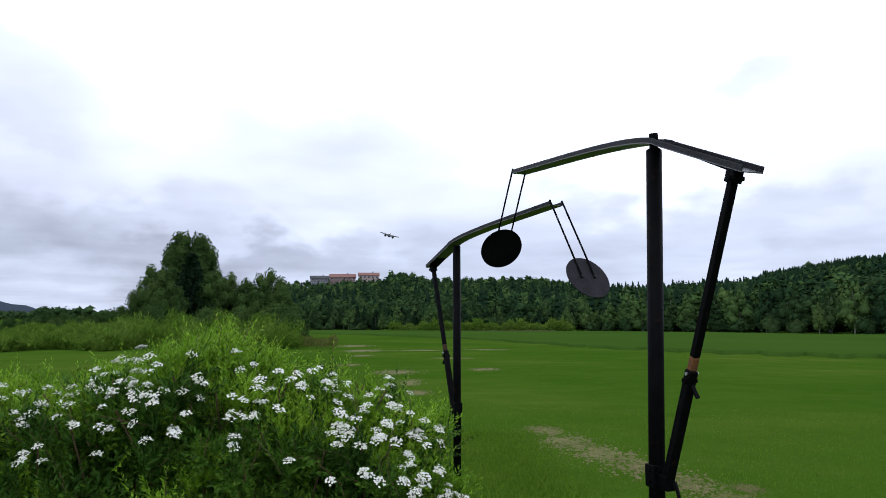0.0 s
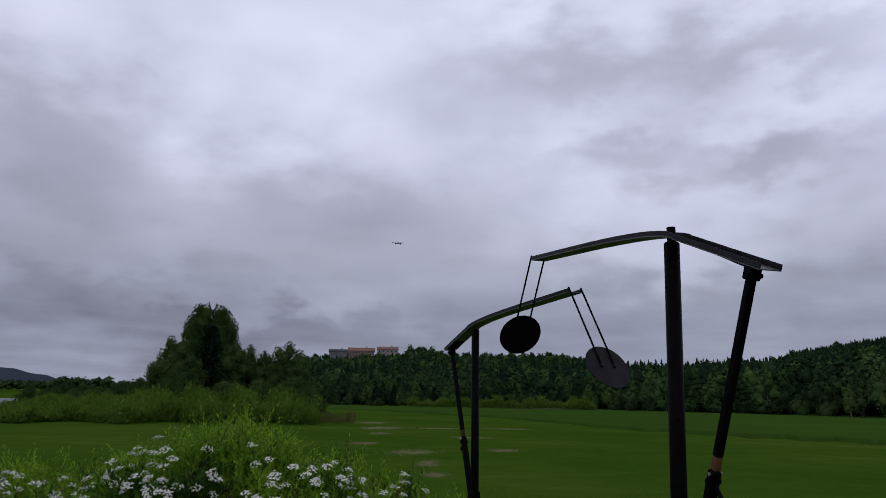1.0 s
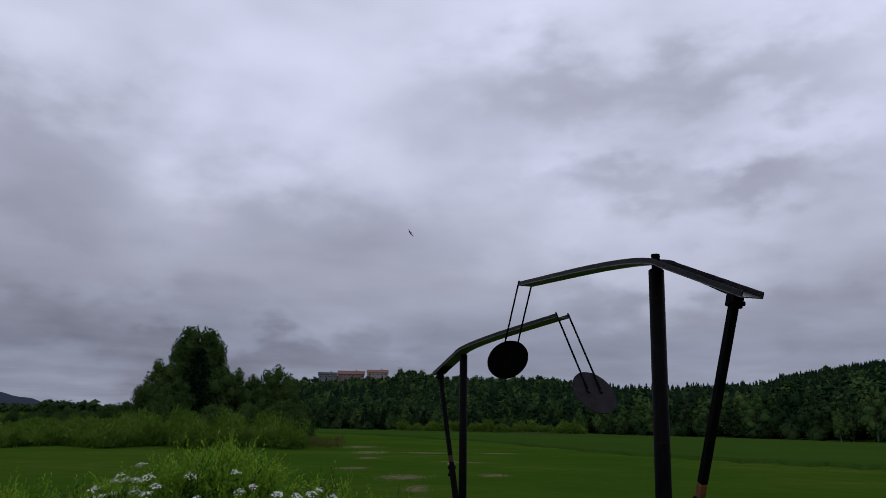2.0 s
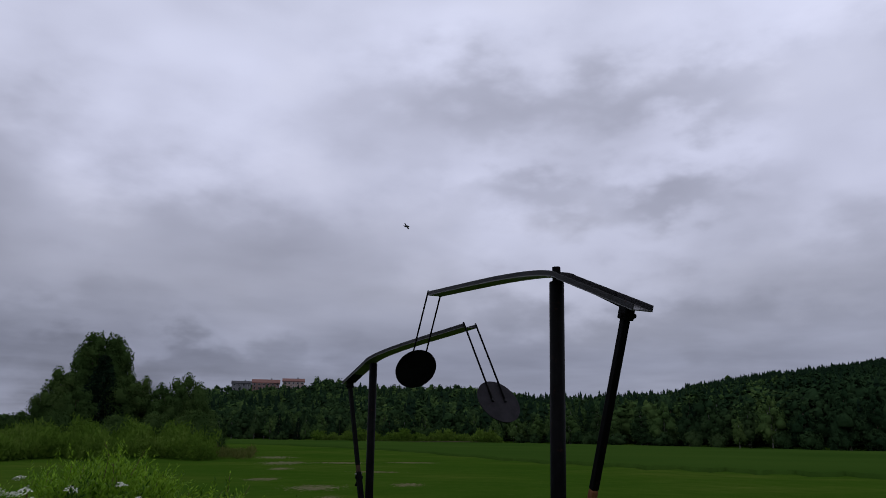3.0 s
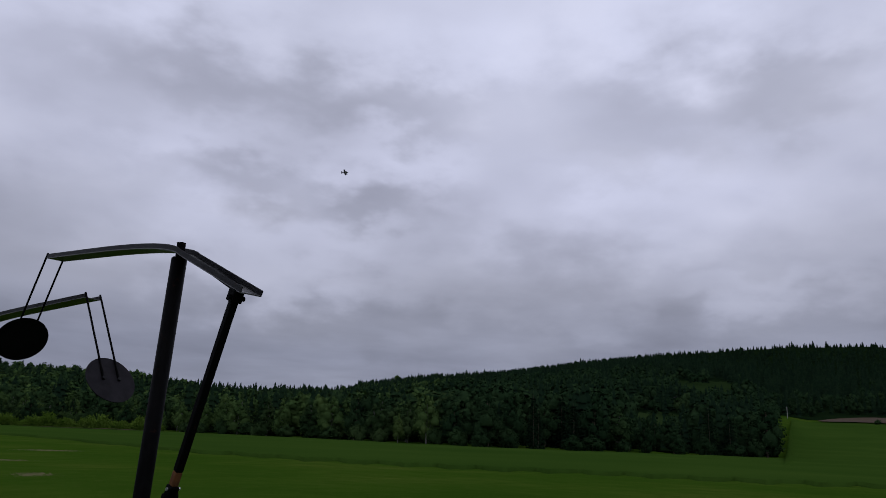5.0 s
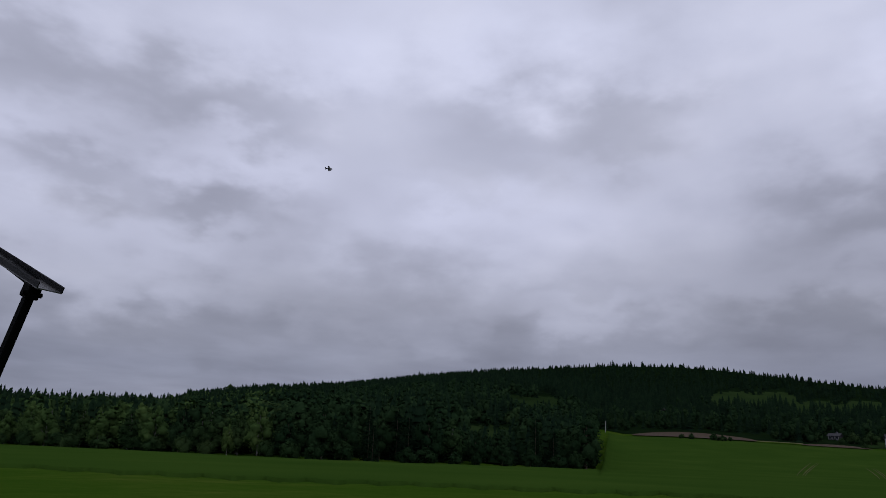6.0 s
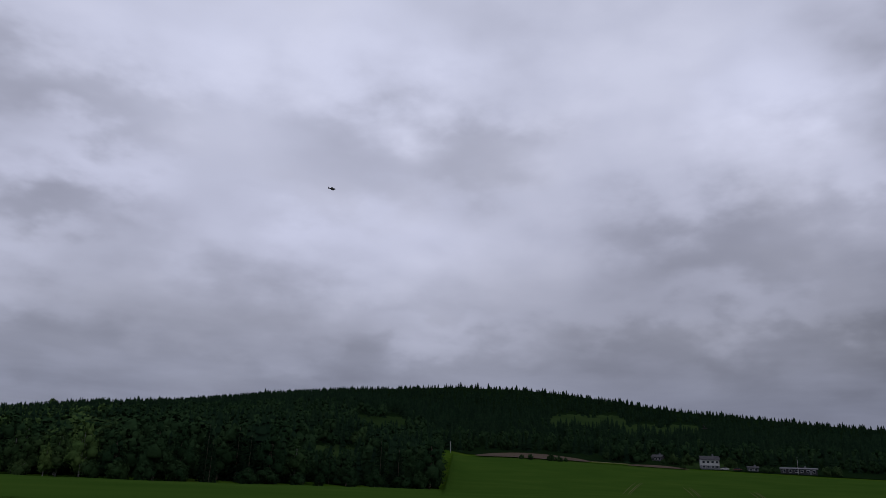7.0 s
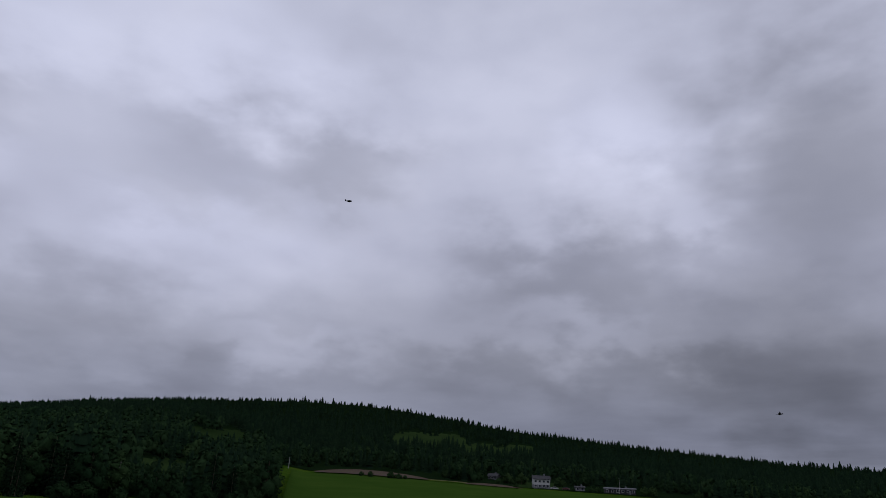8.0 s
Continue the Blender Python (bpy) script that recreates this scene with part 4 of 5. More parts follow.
def make_lawn():
    """Blades of the mown meadow where it lies nearest."""
    rng = np.random.default_rng(31)
    n = 105000
    d = 4.5 + 11 * rng.random(n) ** 1.7
    az = rng.uniform(-34, 60, n)
    x, y = polar_xy(az, d)
    pos = np.stack([x, y, ground_z(x, y) - 0.005], 1)
    axis = unit(rng.normal(size=pos.shape) * 0.8 + [0, 0, 0.7])
    L = (0.022 + 0.045 * rng.random(len(pos)))
    v, f = leaf_quads(pos, axis, L, 0.004 + 0.0002 * d, rng, 0.1, unit(rng.normal(size=pos.shape) * 0.3 + [0, 0, 1]))
    m = 9000
    tx, ty = rng.uniform(-0.1, 1.25, m) + rng.normal(size=m) * 0.15, 5.6 + 5.5 * rng.random(m) ** 1.2
    tp = np.stack([tx, ty, ground_z(tx, ty) - 0.005], 1)
    tv, tf = leaf_quads(tp, unit(rng.normal(size=tp.shape) * 0.4 + [0, 0, 0.9]), rng.uniform(0.04, 0.1, m), 0.007, rng, 0.1)
    v, f = join([(v, f), (tv, tf)])
    tagged(link("grass", mesh_np("grass", v, f), BLADE), "short mown meadow grass", "grass", kind="stuff")


# ---- the flowering bush ----
bush_top = table([(-3.2, 1.2), (-2.3, 1.3), (-1.92, 1.36), (-1.6, 1.33), (-1.45, 1.32), (-1.26, 1.46), (-0.95, 1.55), (-0.76, 1.44), (-0.45, 1.36), (-0.2, 1.33), (-0.05, 1.22), (0.06, 1.0), (0.14, 0.7), (0.2, 0.2)])


def bush_surface(x, k):
    """A point on the bush: k from 0, the foot of the front, over the top, to 1, the foot of the back."""
    a = k * math.pi
    h = bush_top(x)
    depth = 0.95 * np.clip(h / 1.3, 0.1, 1)
    return np.stack([x, 3.2 - depth * np.sign(np.cos(a)) * np.abs(np.cos(a)) ** 0.8, h * np.sin(a) ** 0.55], -1)


def make_bush():
    rng = np.random.default_rng(77)
    bush = empty("spirea_bush", Matrix.Translation((-1.3, 3.2, 0)), "dense green spirea bush covered in white flower clusters", "bush")
    off = np.array([1.3, -3.2, 0])
    # sprays: groups of twigs that fan out from one branch end, with hollows between them
    sprays, each = 700, 17
    x = rng.uniform(-2.9, 0.14, sprays)
    k = np.clip(np.where(rng.random(sprays) < 0.45, rng.normal(0.45, 0.09, sprays), rng.uniform(0.05, 0.75, sprays)), 0.04, 0.78)
    tip = bush_surface(x, k)
    e = 0.01
    nor = unit(np.cross(bush_surface(x + e, k) - tip, bush_surface(x, k + e) - tip))
    nor = np.where((nor * (tip - [-1.3, 3.2, 0.4])).sum(1, keepdims=True) < 0, -nor, nor)
    push = rng.uniform(-0.16, 0.09, (sprays, 1))
    main = unit(nor * 0.75 + [0, 0, 0.75] + rng.normal(size=(sprays, 3)) * 0.25)
    hub = tip + nor * push - main * 0.17
    n = sprays * each
    x, tip, main = np.repeat(x, each), np.repeat(tip, each, 0), np.repeat(main, each, 0)
    dirn = unit(main + rng.normal(size=(n, 3)) * 0.5)
    length = rng.uniform(0.07, 0.19, n)
    root = np.repeat(hub, each, 0) + rng.normal(size=(n, 3)) * 0.02
    # the topmost twigs carry young leaves; shade lower down is in the darker green
    age = np.repeat(rng.random(sprays) < 0.16 + 0.7 * smooth(0.3, 0.42, k), each)
    order = np.argsort(age, kind="stable")
    root, dirn, length, old = root[order], dirn[order], length[order], int((~age).sum())
    # young upright shoots above the crown
    m = 420
    sx = np.concatenate([rng.normal(-0.98, 0.16, 230), rng.normal(-1.9, 0.05, 60), rng.normal(-1.5, 0.12, 50), rng.uniform(-2.4, 0.0, m - 340)])
    sp = bush_surface(sx, rng.uniform(0.36, 0.6, m))
    sd = unit(np.array([0, -0.05, 1.0]) + rng.normal(size=(m, 3)) * 0.24)
    root = np.concatenate([root, sp - sd * 0.12])
    dirn = np.concatenate([dirn, sd])
    length = np.concatenate([length, rng.uniform(0.08, 0.22, m)])
    # leaves, alternate along every twig
    per = 24
    t = (np.arange(per) + 0.5) / per
    curve = unit(rng.normal(size=(len(root), 3))) * length[:, None] * 0.18
    pos = root[:, None] + dirn[:, None] * (length[:, None] * t)[..., None] + curve[:, None] * (t ** 2)[None, :, None]
    out = unit(np.cross(dirn[:, None], rng.normal(size=pos.shape)))
    axis = unit(dirn[:, None] * 0.95 + out * 0.75)
    L = rng.uniform(0.018, 0.029, pos.shape[:2]) * (1.15 - 0.5 * t ** 3)
    face = unit(dirn[:, None] * 0.6 + rng.normal(size=pos.shape) * 0.45 + [0, -0.15, 0.55])
    v, f = leaf_quads(pos.reshape(-1, 3) + off, axis.reshape(-1, 3), L.ravel(), L.ravel() * 0.34, rng, 0.25, face.reshape(-1, 3))
    cut = old * per
    link("leaves", mesh_np("leaves", v[:cut * 4], f[:cut * 2]), BUSH, bush)["kind"] = "stuff"
    link("young_shoot_leaves", mesh_np("young_shoot_leaves", v[cut * 4:], f[cut * 2:] - cut * 4), YOUNG, bush, "bright yellow-green young shoots")["kind"] = "stuff"
    # inner leaves, that close the bush
    m = 60000
    ix = rng.uniform(-3.1, 0.1, m)
    ip = bush_surface(ix, rng.uniform(0.02, 0.95, m))
    c = np.stack([ix, np.full(m, 3.2), np.minimum(ip[:, 2], 0.55)], 1)
    ip = c + (ip - c) * rng.uniform(0.48, 0.84, m)[:, None]
    ia = unit(rng.normal(size=(m, 3)) + [0, 0, 0.3])
    v, f = leaf_quads(ip + off, ia, rng.uniform(0.022, 0.042, m), rng.uniform(0.008, 0.014, m), rng)
    link("inner_leaves", mesh_np("inner_leaves", v, f), BUSH, bush)["kind"] = "stuff"
    # arching stems from the ground
    chunks = []
    for i in range(70):
        x0 = rng.uniform(-2.6, -0.1)
        e1 = bush_surface(np.array([x0 + rng.normal() * 0.25]), np.array([rng.uniform(0.25, 0.7)]))[0]
        b = np.array([x0 * 0.8 - 0.2, 3.2 + rng.normal() * 0.15, -0.02])
        mid = (b + e1) / 2 + [0, 0, 0.25]
        chunks.append(tube_np(np.stack([b, (b + mid) / 2 + [0, 0, 0.1], mid, e1]) + off, [0.009, 0.008, 0.006, 0.003], 5))
    for i in range(0, len(root), 8):
        a, b = root[i], root[i] + dirn[i] * length[i] + curve[i]
        chunks.append(tube_np(np.stack([a, (a + b) / 2 - curve[i] * 0.2, b]) + off, [0.0022, 0.0018, 0.001], 3))
    v, f = join(chunks)
    link("stem_tangle", mesh_np("stem_tangle", v, f), TWIG, bush)
    # flat-topped flower clusters made of many small five-petalled flowers
    shapes = []
    for s in range(7):
        w = rng.uniform(0.012, 0.026)
        vs, fs = [], []
        for j in range(int(60 * (w / 0.03) ** 1.5)):
            a, q = rng.random() * 6.28, w * math.sqrt(rng.random())
            cpt = np.array([q * math.cos(a), q * math.sin(a), 0.016 - 0.5 * q * q / w + rng.normal() * 0.003])
            up = unit(np.array([cpt[0] * 14, cpt[1] * 14, 1.0]) + rng.normal(size=3) * 0.3)
            sd = unit(np.cross(up, [0.3, 1, 0.2]))
            tt = np.cross(up, sd)
            rad = rng.uniform(0.004, 0.0058)
            n0 = len(vs)
            vs.append(cpt - up * 0.0012)
            for pq in range(10):
                b = pq * math.pi / 5
                rr = rad if pq % 2 == 0 else rad * 0.6
                vs.append(cpt + (sd * math.cos(b) + tt * math.sin(b)) * rr)
            fs += [(n0, n0 + 1 + pq, n0 + 1 + (pq + 1) % 10) for pq in range(10)]
        shapes.append(mesh_np("flower_head", np.array(vs), np.array(fs)))
        shapes[-1].materials.append(PETAL)
    fx, fk = [], []
    # clusters gather in drifts
    drifts = [(-1.75, 0.40), (-1.5, 0.36), (-1.33, 0.43), (-1.3, 0.36), (-1.05, 0.3), (-1.02, 0.26), (-0.75, 0.36), (-0.7, 0.28), (-0.52, 0.4), (-0.4, 0.42), (-0.36, 0.3), (-0.28, 0.34), (-0.22, 0.38), (-0.15, 0.3),
              (-0.12, 0.22), (-0.08, 0.36), (-0.02, 0.26), (0.03, 0.3), (0.05, 0.2), (-1.9, 0.3), (-2.1, 0.4), (-1.2, 0.3), (-0.9, 0.29), (-0.2, 0.24)]
    for dx, dk in drifts:
        for j in range(int(rng.integers(6, 10))):
            fx.append(dx + rng.normal() * 0.05)
            fk.append(dk + 0.02 + rng.normal() * 0.026)
    for j in range(75):
        fx.append(rng.uniform(-2.3, 0.08))
        fk.append(rng.uniform(0.22, 0.34 if -1.25 < fx[-1] < -0.7 else 0.44))
    fx, fk = np.clip(np.array(fx), -3, 0.1), np.clip(np.array(fk), 0.1, 0.55)
    fp = bush_surface(fx, fk)
    nx, nk = bush_surface(fx + e, fk) - fp, bush_surface(fx, fk + e) - fp
    fn = unit(np.cross(nx, nk))
    fn = np.where((fn * (fp - [-1.3, 3.2, 0.4])).sum(1, keepdims=True) < 0, -fn, fn)
    for i in range(len(fx)):
        p = fp[i] + fn[i] * rng.uniform(-0.02, 0.06) + off
        ob = new("flower_head", shapes[i % 7])
        ob.parent = bush
        zdir = Vector(unit(fn[i] * 0.7 + [0, 0, 0.8] + rng.normal(size=3) * 0.25))
        q = zdir.to_track_quat("Z", "Y").to_matrix().to_4x4() @ Matrix.Rotation(rng.random() * 6.28, 4, "Z")
        ob.matrix_local = Matrix.Translation(p) @ q
    return bush


# ---- houses ----
def house(name, a, r, w, d, h, roof_h, turn, wall, roof, label, storeys=2, bays=4, plinth=None, category="house"):
    x, y = (float(v) for v in polar_xy(a, r))
    z = float(ground_z(x, y))
    ob = empty(name, pose(x, y, z, 0, 0, -a + turn), label, category)
    part("wall", bm_box(w, d, h + 3, Matrix.Translation((0, 0, (h - 3) / 2))), wall, ob)
    if plinth:
        part("plinth", bm_box(w + 0.1, d + 0.1, h * 0.42, Matrix.Translation((0, 0, h * 0.21)), 0.02), plinth, ob)
    bm = bmesh.new()
    o, t = 0.5, 0.25
    ring = [(-d / 2 - o, h - 0.1), (0, h + roof_h), (d / 2 + o, h - 0.1), (d / 2 + o, h - 0.1 + t), (0, h + roof_h + t), (-d / 2 - o, h - 0.1 + t)]
    ends = [[bm.verts.new((sx * (w / 2 + o), q, zz)) for q, zz in ring] for sx in (-1, 1)]
    for i in range(6):
        j = (i + 1) % 6
        bm.faces.new((ends[0][i], ends[0][j], ends[1][j], ends[1][i]))
    for en in ends:
        bm.faces.new((en[0], en[1], en[4], en[5]))
        bm.faces.new((en[1], en[2], en[3], en[4]))
    rf = part("roof", bm, roof, ob)
    for sx in (-1, 1):
        gable = bmesh.new()
        tri = [[gable.verts.new((sx * (w / 2 - q), yy, zz)) for yy, zz in ((-d / 2, h), (d / 2, h), (0, h + roof_h))] for q in (0, 0.3)]
        for t3 in tri:
            gable.faces.new(t3)
        for i in range(3):
            gable.faces.new((tri[0][i], tri[0][(i + 1) % 3], tri[1][(i + 1) % 3], tri[1][i]))
        part("gable", gable, wall, ob)
    part("chimney", bm_box(0.8, 0.8, 1.6, Matrix.Translation((w * 0.2, 0, h + roof_h + 0.3)), 0.03), WALL_GREY, rf)
    sh = h / storeys
    for s in range(storeys):
        for b in range(bays):
            px = -w / 2 + (b + 0.5) * w / bays
            pz = sh * (s + 0.55)
            win = part("window", bm_box(1.5, 0.12, 1.4, Matrix.Translation((px, -d / 2 - 0.06, pz)), 0.02), WALL_WHITE, ob)
            part("pane", bm_box(1.2, 0.06, 1.1, Matrix.Translation((px, -d / 2 - 0.12, pz))), GLASS_DARK, win)
    part("door", bm_box(1.0, 0.1, 2.0, Matrix.Translation((w * 0.32, -d / 2 - 0.08, 1.0)), 0.02), WALL_GREY, ob)
    return ob


def parked_car(a, r, turn, paint, label):
    x, y = (float(v) for v in polar_xy(a, r))
    car = empty("parked_car", pose(x, y, float(ground_z(x, y)) + 0.25, 0, 0, -a + turn), label, "car")
    part("body", bm_box(4.3, 1.75, 0.65, Matrix.Translation((0, 0, 0.65)), 0.12), paint, car)
    cabin = bm_box(2.3, 1.5, 0.55, Matrix.Translation((-0.2, 0, 1.22)), 0.14)
    part("cabin", cabin, GLASS_DARK, car, "dark glazed cabin")
    part("roof", bm_box(1.8, 1.4, 0.06, Matrix.Translation((-0.2, 0, 1.51)), 0.02), paint, car)
    for sx in (-1.35, 1.35):
        for sy in (-0.8, 0.8):
            part("wheel", bm_tube((sx, sy - 0.1, 0.32), (sx, sy + 0.1, 0.32), 0.32, sides=14), BLACK, car)


def make_houses():
    house("farmhouse", 74.75, 438, 9.4, 7.0, 4.9, 2.0, 8, WALL_WHITE, ROOF_GREY, "white two-storey farmhouse with grey roof and plinth", 2, 4, WALL_GREY)
    house("cottage", 71.2, 474, 6.0, 5, 2.3, 1.4, -20, WALL_DARK, ROOF_GREY, "small grey cottage among trees below the hill", 1, 3)
    house("shed", 77.6, 441, 5.2, 4, 1.9, 0.7, 6, WALL_GREY, ROOF_GREY, "small pale open shed beside the field", 1, 2, category="shed")
    barn = house("barn", 80.5, 441, 17, 7, 2.7, 0.5, 5, WALL_DARK, WALL_GREY, "long low dark barn with a pale flat roof", 1, 6)
    part("flagpole", bm_tube((-0.5, -4.2, 0), (-0.5, -4.2, 8.5), 0.09, 0.05, 8), WALL_WHITE, barn, "thin white flagpole")
    parked_car(75.75, 435, 20, WALL_WHITE, "pale car parked beside the farmhouse")
    parked_car(76.6, 436, -15, CAR_RED, "dark red car parked beside the shed")
    # a gravel track along the foot of the hill
    az = np.arange(66.4, 69.3, 0.1)
    r = 421 + np.linspace(0, 1, 4)[None] * 4 + 1.5 * np.sin(az * 1.4)[:, None]
    sheet("gravel_track", az, r, 0.7, SOIL, "pale gravel track along the foot of the hill")
    # the blocks on the left-hand hill
    house("apartment_block", -9.75, 540, 13.0, 10, 8.0, 1.8, 0, WALL_GREY, ROOF_GREY, "long grey building on the hilltop", 3, 4, category="building")
    house("apartment_block", -7.95, 545, 19.0, 10, 7.8, 2.5, 0, WALL_RED, ROOF_RED, "reddish building with red roof on the hilltop", 3, 6, category="building")
    house("apartment_block", -5.9, 540, 15.0, 10, 8.6, 2.1, 0, WALL_PINK, ROOF_RED, "pale brick building with a red roof on the hilltop", 3, 5, category="building")
    for a, r, h in ((55.1, 416, 6.0), (55.75, 420, 6.0)):
        x, y = (float(v) for v in polar_xy(a, r))
        z = float(ground_z(x, y))
        pole = empty("utility_pole", Matrix.Translation((x, y, z)), "thin pale utility pole at the field's edge", "pole", "utility poles")
        part("shaft", bm_tube((0, 0, -0.3), (0, 0, h), 0.16, 0.12, 8), WALL_WHITE, pole)
        part("crossbar", bm_box(1.6, 0.12, 0.14, Matrix.Translation((0, 0, h - 0.5)), 0.01), WALL_GREY, pole)
    rng = np.random.default_rng(51)
    for i, (a, r, s) in enumerate(((61.2, 416, 0.9), (61.9, 415, 1.1), (63.4, 415, 1.3), (64.0, 414, 1.1), (64.5, 416, 0.8), (72.9, 424, 1.0), (77.1, 434, 0.7), (86.0, 446, 1.4), (78.4, 437, 1.2), (78.9, 438, 1.1), (82.3, 438, 1.7), (82.8, 440, 1.8), (72.3, 452, 2.1), (73.3, 456, 2.3), (70.1, 450, 1.8), (71.6, 448, 1.2), (76.1, 458, 2.0), (67.6, 452, 1.5), (68.4, 448, 1.2))):
        x, y = (float(v) for v in polar_xy(a, r))
        if i == 0:
            first = make_tree("field_bush", 3.0, 4.0, 6, 500, 0.45, 120, WOODS, "small dark bush at the edge of the field", "bush")
        m = pose(x, y, float(ground_z(x, y)) - 0.1, 0, 0, 50 * i) @ Matrix.Diagonal((s, s, s, 1))
        (first if i == 0 else copy_thing(first, m)).matrix_world = m


# ---- the model aeroplane and the bird ----
def ellipsoid(bm, centre, radii, m=Matrix(), u=12, v=8):
    bmesh.ops.create_uvsphere(bm, u_segments=u, v_segments=v, radius=1.0, matrix=m @ Matrix.Translation(centre) @ Matrix.Diagonal((*radii, 1)))
    return bm


def wing_half(span, root, tip, sweep, thick, rise, sign):
    """A tapered wing from the middle to one end; forward is +y."""
    bm = bmesh.new()
    prof = [(0.5, 0.0), (0.3, 0.55), (0.0, 0.5), (-0.5, 0.0), (0.0, -0.3), (0.3, -0.4)]
    rows = []
    for k, chord in ((0.0, root), (0.9, tip + (root - tip) * 0.1), (1.0, tip * 0.6)):
        rows.append([bm.verts.new((sign * span * k, -sweep * k + chord * a, rise * k + thick * chord * b)) for a, b in prof])
    for p, q in zip(rows, rows[1:]):
        for i in range(6):
            bm.faces.new((p[i], p[(i + 1) % 6], q[(i + 1) % 6], q[i]))
    bm.faces.new(rows[0])
    bm.faces.new(rows[-1])
    return bm


def make_plane():
    plane = empty("model_aeroplane", Matrix(), "twin-engined radio-controlled model aeroplane, dark painted, in flight", "model plane")
    rings = [(-0.72, 0.03, 0.045, 0.03), (-0.5, 0.06, 0.08, 0.02), (-0.1, 0.11, 0.135, 0.0), (0.25, 0.12, 0.145, 0.0), (0.48, 0.1, 0.12, -0.01), (0.64, 0.045, 0.055, -0.02)]
    bm = bmesh.new()
    rows = [[bm.verts.new((rx * math.cos(k * math.pi / 6), y, z + rz * math.sin(k * math.pi / 6))) for k in range(12)] for y, rx, rz, z in rings]
    for p, q in zip(rows, rows[1:]):
        for i in range(12):
            bm.faces.new((p[i], p[(i + 1) % 12], q[(i + 1) % 12], q[i]))
    bm.faces.new(rows[0])
    bm.faces.new(rows[-1])
    body = part("fuselage", bm, PLANE_DARK, plane, smooth=True)
    part("canopy", ellipsoid(bmesh.new(), (0, 0.22, 0.13), (0.06, 0.18, 0.07)), PLANE_PALE, body, smooth=True)
    props = []
    for s in (-1, 1):
        w = part("wing", wing_half(0.85, 0.44, 0.26, 0.04, 0.24, 0.08, s), PLANE_DARK, plane)
        nac = part("engine_nacelle", ellipsoid(bmesh.new(), (s * 0.32, 0.14, -0.075), (0.095, 0.32, 0.12)), PLANE_DARK, plane, smooth=True)
        part("spinner", ellipsoid(bmesh.new(), (s * 0.32, 0.4, -0.015), (0.025, 0.05, 0.025)), PLANE_PALE, nac, "pale spinner", smooth=True)
        bm = bmesh.new()
        for b in range(3):
            bm_box(0.03, 0.008, 0.15, Matrix.Rotation(b * 2 * math.pi / 3, 4, "Y") @ Matrix.Translation((0, 0, 0.085)), 0.003, bm)
        p = part("propeller", bm, BLACK, plane)
        p.matrix_local = pose(s * 0.32, 0.42, -0.015)
        props.append(p)
        part("tailplane", wing_half(0.34, 0.22, 0.14, 0.03, 0.14, 0.02, s), PLANE_DARK, plane).matrix_local = pose(0, -0.62, 0.045)
    part("fin", wing_half(0.33, 0.28, 0.16, 0.08, 0.12, 0.0, 1), PLANE_DARK, plane).matrix_local = pose(0, -0.6, 0.04, 0, -90, 0)
    return plane, props


def make_bird():
    bird = empty("bird", Matrix(), "dark swift-winged bird in flight", "bird")
    bm = ellipsoid(bmesh.new(), (0, 0, 0), (0.05, 0.17, 0.05))
    ellipsoid(bm, (0, 0.17, 0.015), (0.03, 0.05, 0.03))
    part("body", bm, FEATHER, bird, smooth=True)
    part("tail", bm_box(0.09, 0.16, 0.01, pose(0, -0.22, 0), 0.003), FEATHER, bird)
    wings = [part("wing", wing_half(0.38, 0.15, 0.05, 0.08, 0.08, 0.05, s), FEATHER, bird) for s in (-1, 1)]
    return bird, wings


make_tracks()
make_woods()
make_wood_edge()
make_bank()
make_houses()
make_bush()
make_lawn()
PLANE, PROPS = make_plane()
BIRD, BIRD_WINGS = make_bird()

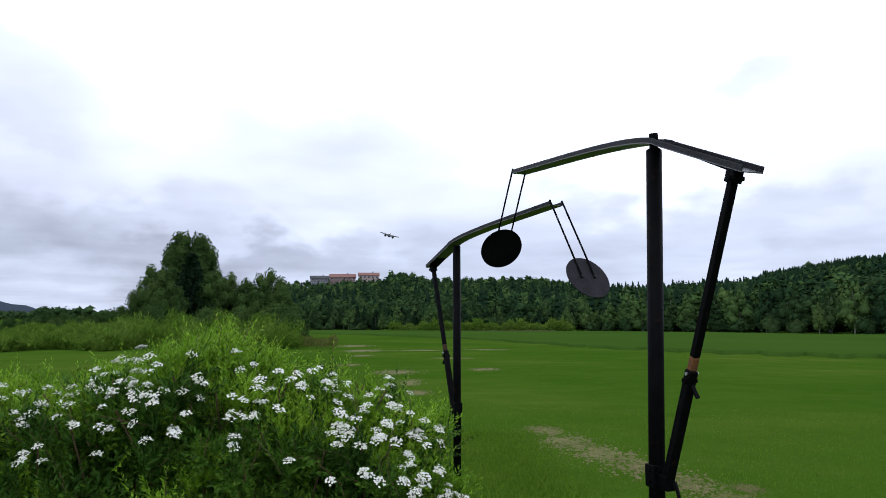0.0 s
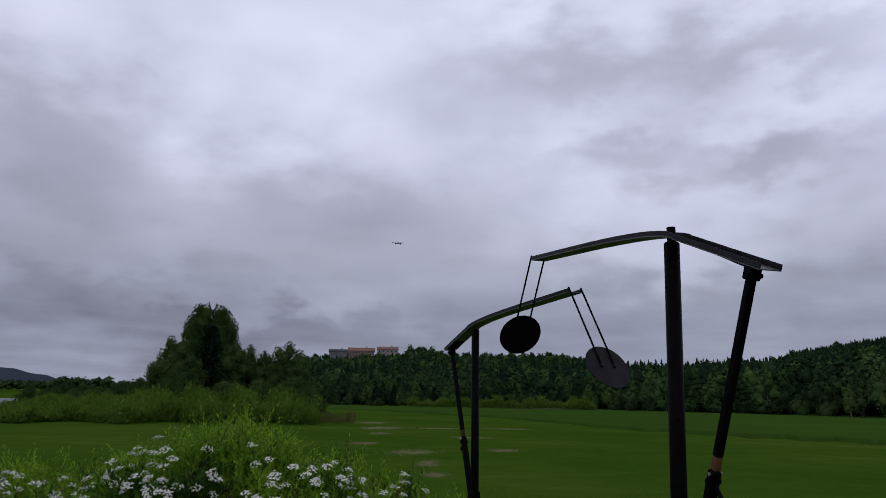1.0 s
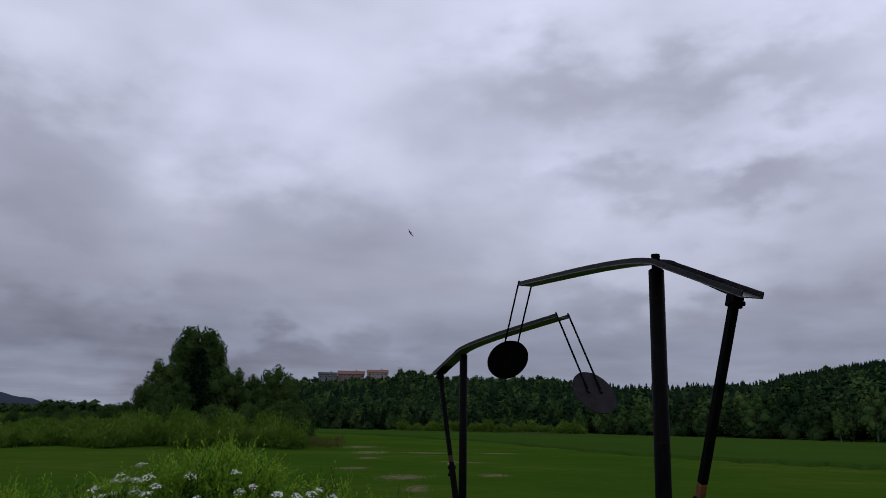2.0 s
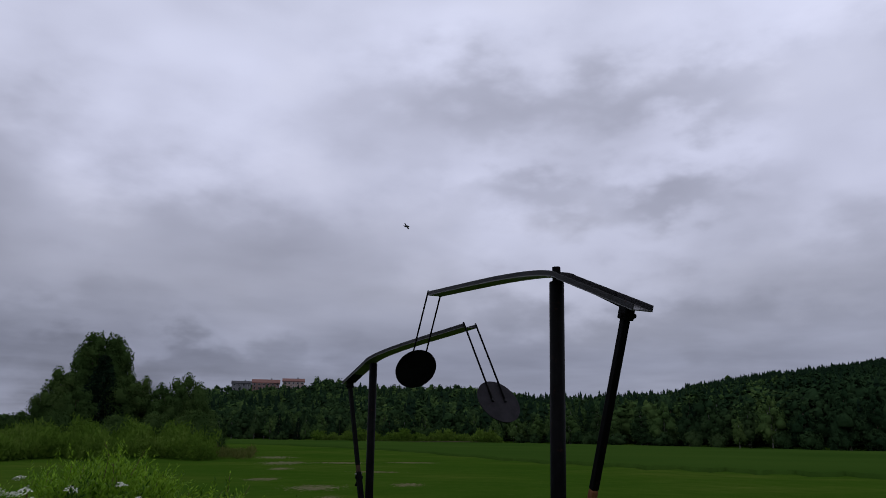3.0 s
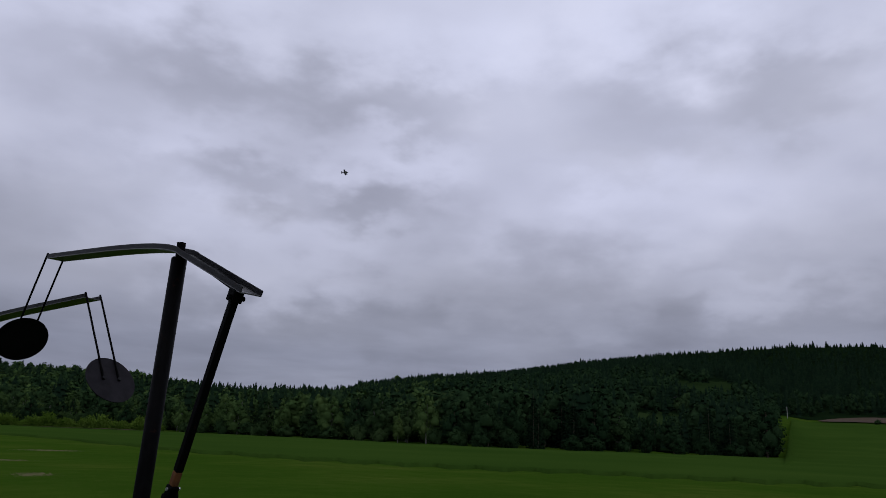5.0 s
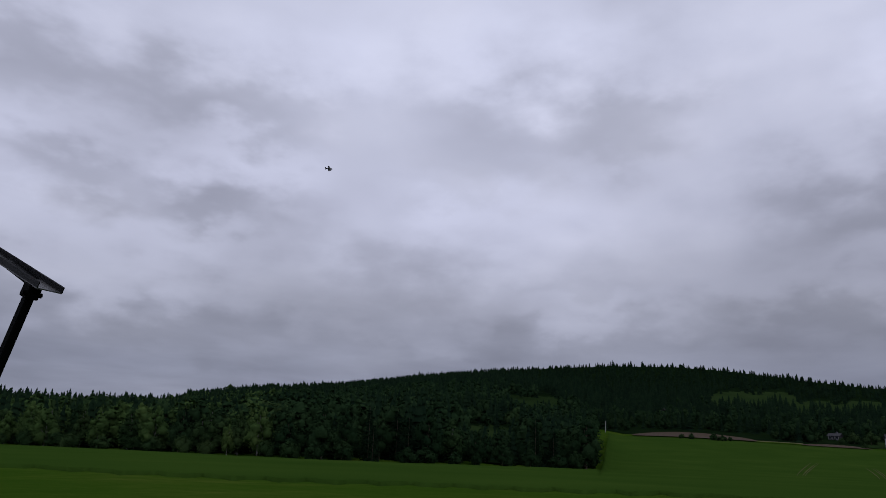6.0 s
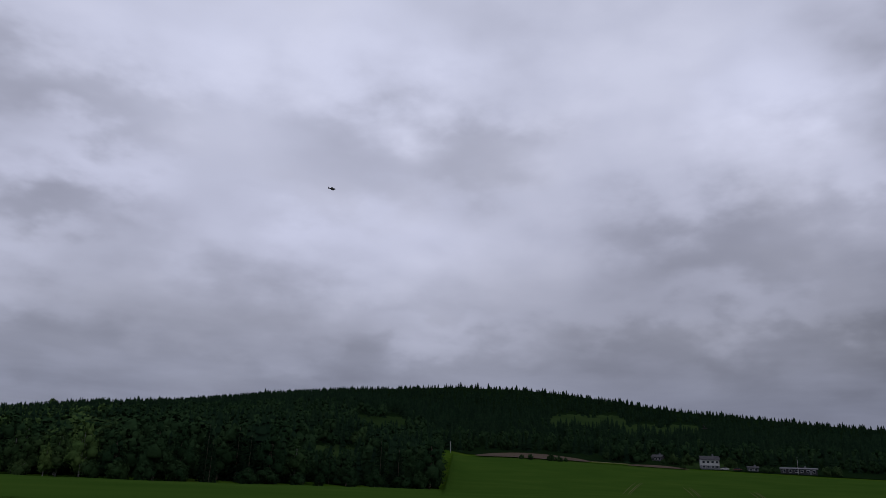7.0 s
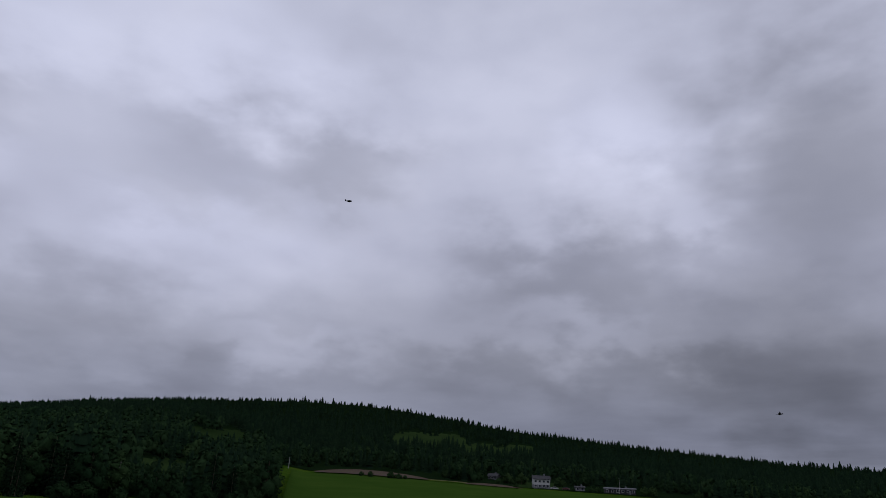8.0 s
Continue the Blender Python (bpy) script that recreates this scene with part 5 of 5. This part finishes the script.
# seconds, bearing, height angle, distance
FLIGHT = [
    (0.0, -4.57, 7.04, 62), (0.25, -4.9, 8.7, 74), (0.5, -5.19, 10.33, 85), (0.75, -5.4, 11.5, 95), (1.0, -5.49, 12.33, 104),
    (1.2, -5.14, 12.96, 111), (1.7, -4.4, 14.3, 125), (2.0, -3.75, 15.0, 131), (2.3, -3.02, 15.56, 135), (2.5, -1.83, 15.74, 137),
    (3.0, 2.44, 16.31, 139), (3.5, 7.14, 17.13, 140), (4.0, 11.96, 18.09, 140), (4.5, 16.86, 18.99, 140), (5.0, 21.75, 20.13, 140),
    (5.75, 29.9, 21.4, 140), (6.5, 38.73, 21.98, 140), (7.0, 45.0, 22.09, 140), (7.5, 51.52, 22.38, 140), (8.0, 58.34, 22.9, 140)]
# bank to its right and compass heading at the same times
ATTITUDE = [
    (15, -6), (12, -6), (7, -6), (3, -5), (1, -4), (2, -2), (35, 2), (60, 6), (68, 10), (58, 36), (56, 52), (56, 68), (58, 82), (60, 95), (60, 105),
    (58, 117), (55, 128), (40, 136), (32, 143), (28, 150)]
BIRD_FLIGHT = [(0.0, 47, 140, 7.5), (6.0, 58, 33, 6.2), (7.0, 59.4, 16.0, 6.4), (7.5, 59.8, 6.5, 7.8), (8.0, 60.2, -2.2, 9.2)]


def flight_rows():
    pts = []
    for t, a, e, d in FLIGHT:
        a, e = radians(a), radians(e)
        pts.append(Vector((0.3 + d * math.cos(e) * math.sin(a), -0.15 + d * math.cos(e) * math.cos(a), 1.66 + d * math.sin(e))))
    rows = []
    for i, ((t, a, e, d), (bank, head)) in enumerate(zip(FLIGHT, ATTITUDE)):
        v = pts[min(i + 1, len(pts) - 1)] - pts[max(i - 1, 0)]
        climb = math.degrees(math.atan2(v.z, math.hypot(v.x, v.y)))
        rows.append((t, Matrix.Translation(pts[i]) @ pose(0, 0, 0, 0, 0, -head) @ pose(0, 0, 0, climb) @ pose(0, 0, 0, 0, bank)))
    return rows


def motions():
    walk(PLANE, flight_rows())
    for s, p in zip((-1, 1), PROPS):
        walk(p, [(k / 30, pose(s * 0.32, 0.42, -0.015, 0, 80 * k, 0)) for k in range(241)])
    walk(BIRD, [(t, pose(x, y, z, 5, 0, 180 + 8)) for t, x, y, z in BIRD_FLIGHT])
    for s, w in zip((-1, 1), BIRD_WINGS):
        walk(w, [(k / 10, pose(0, 0, 0.01, 0, -s * (8 + 30 * math.sin(k * 2.0)), 0)) for k in range(81)])


motions()
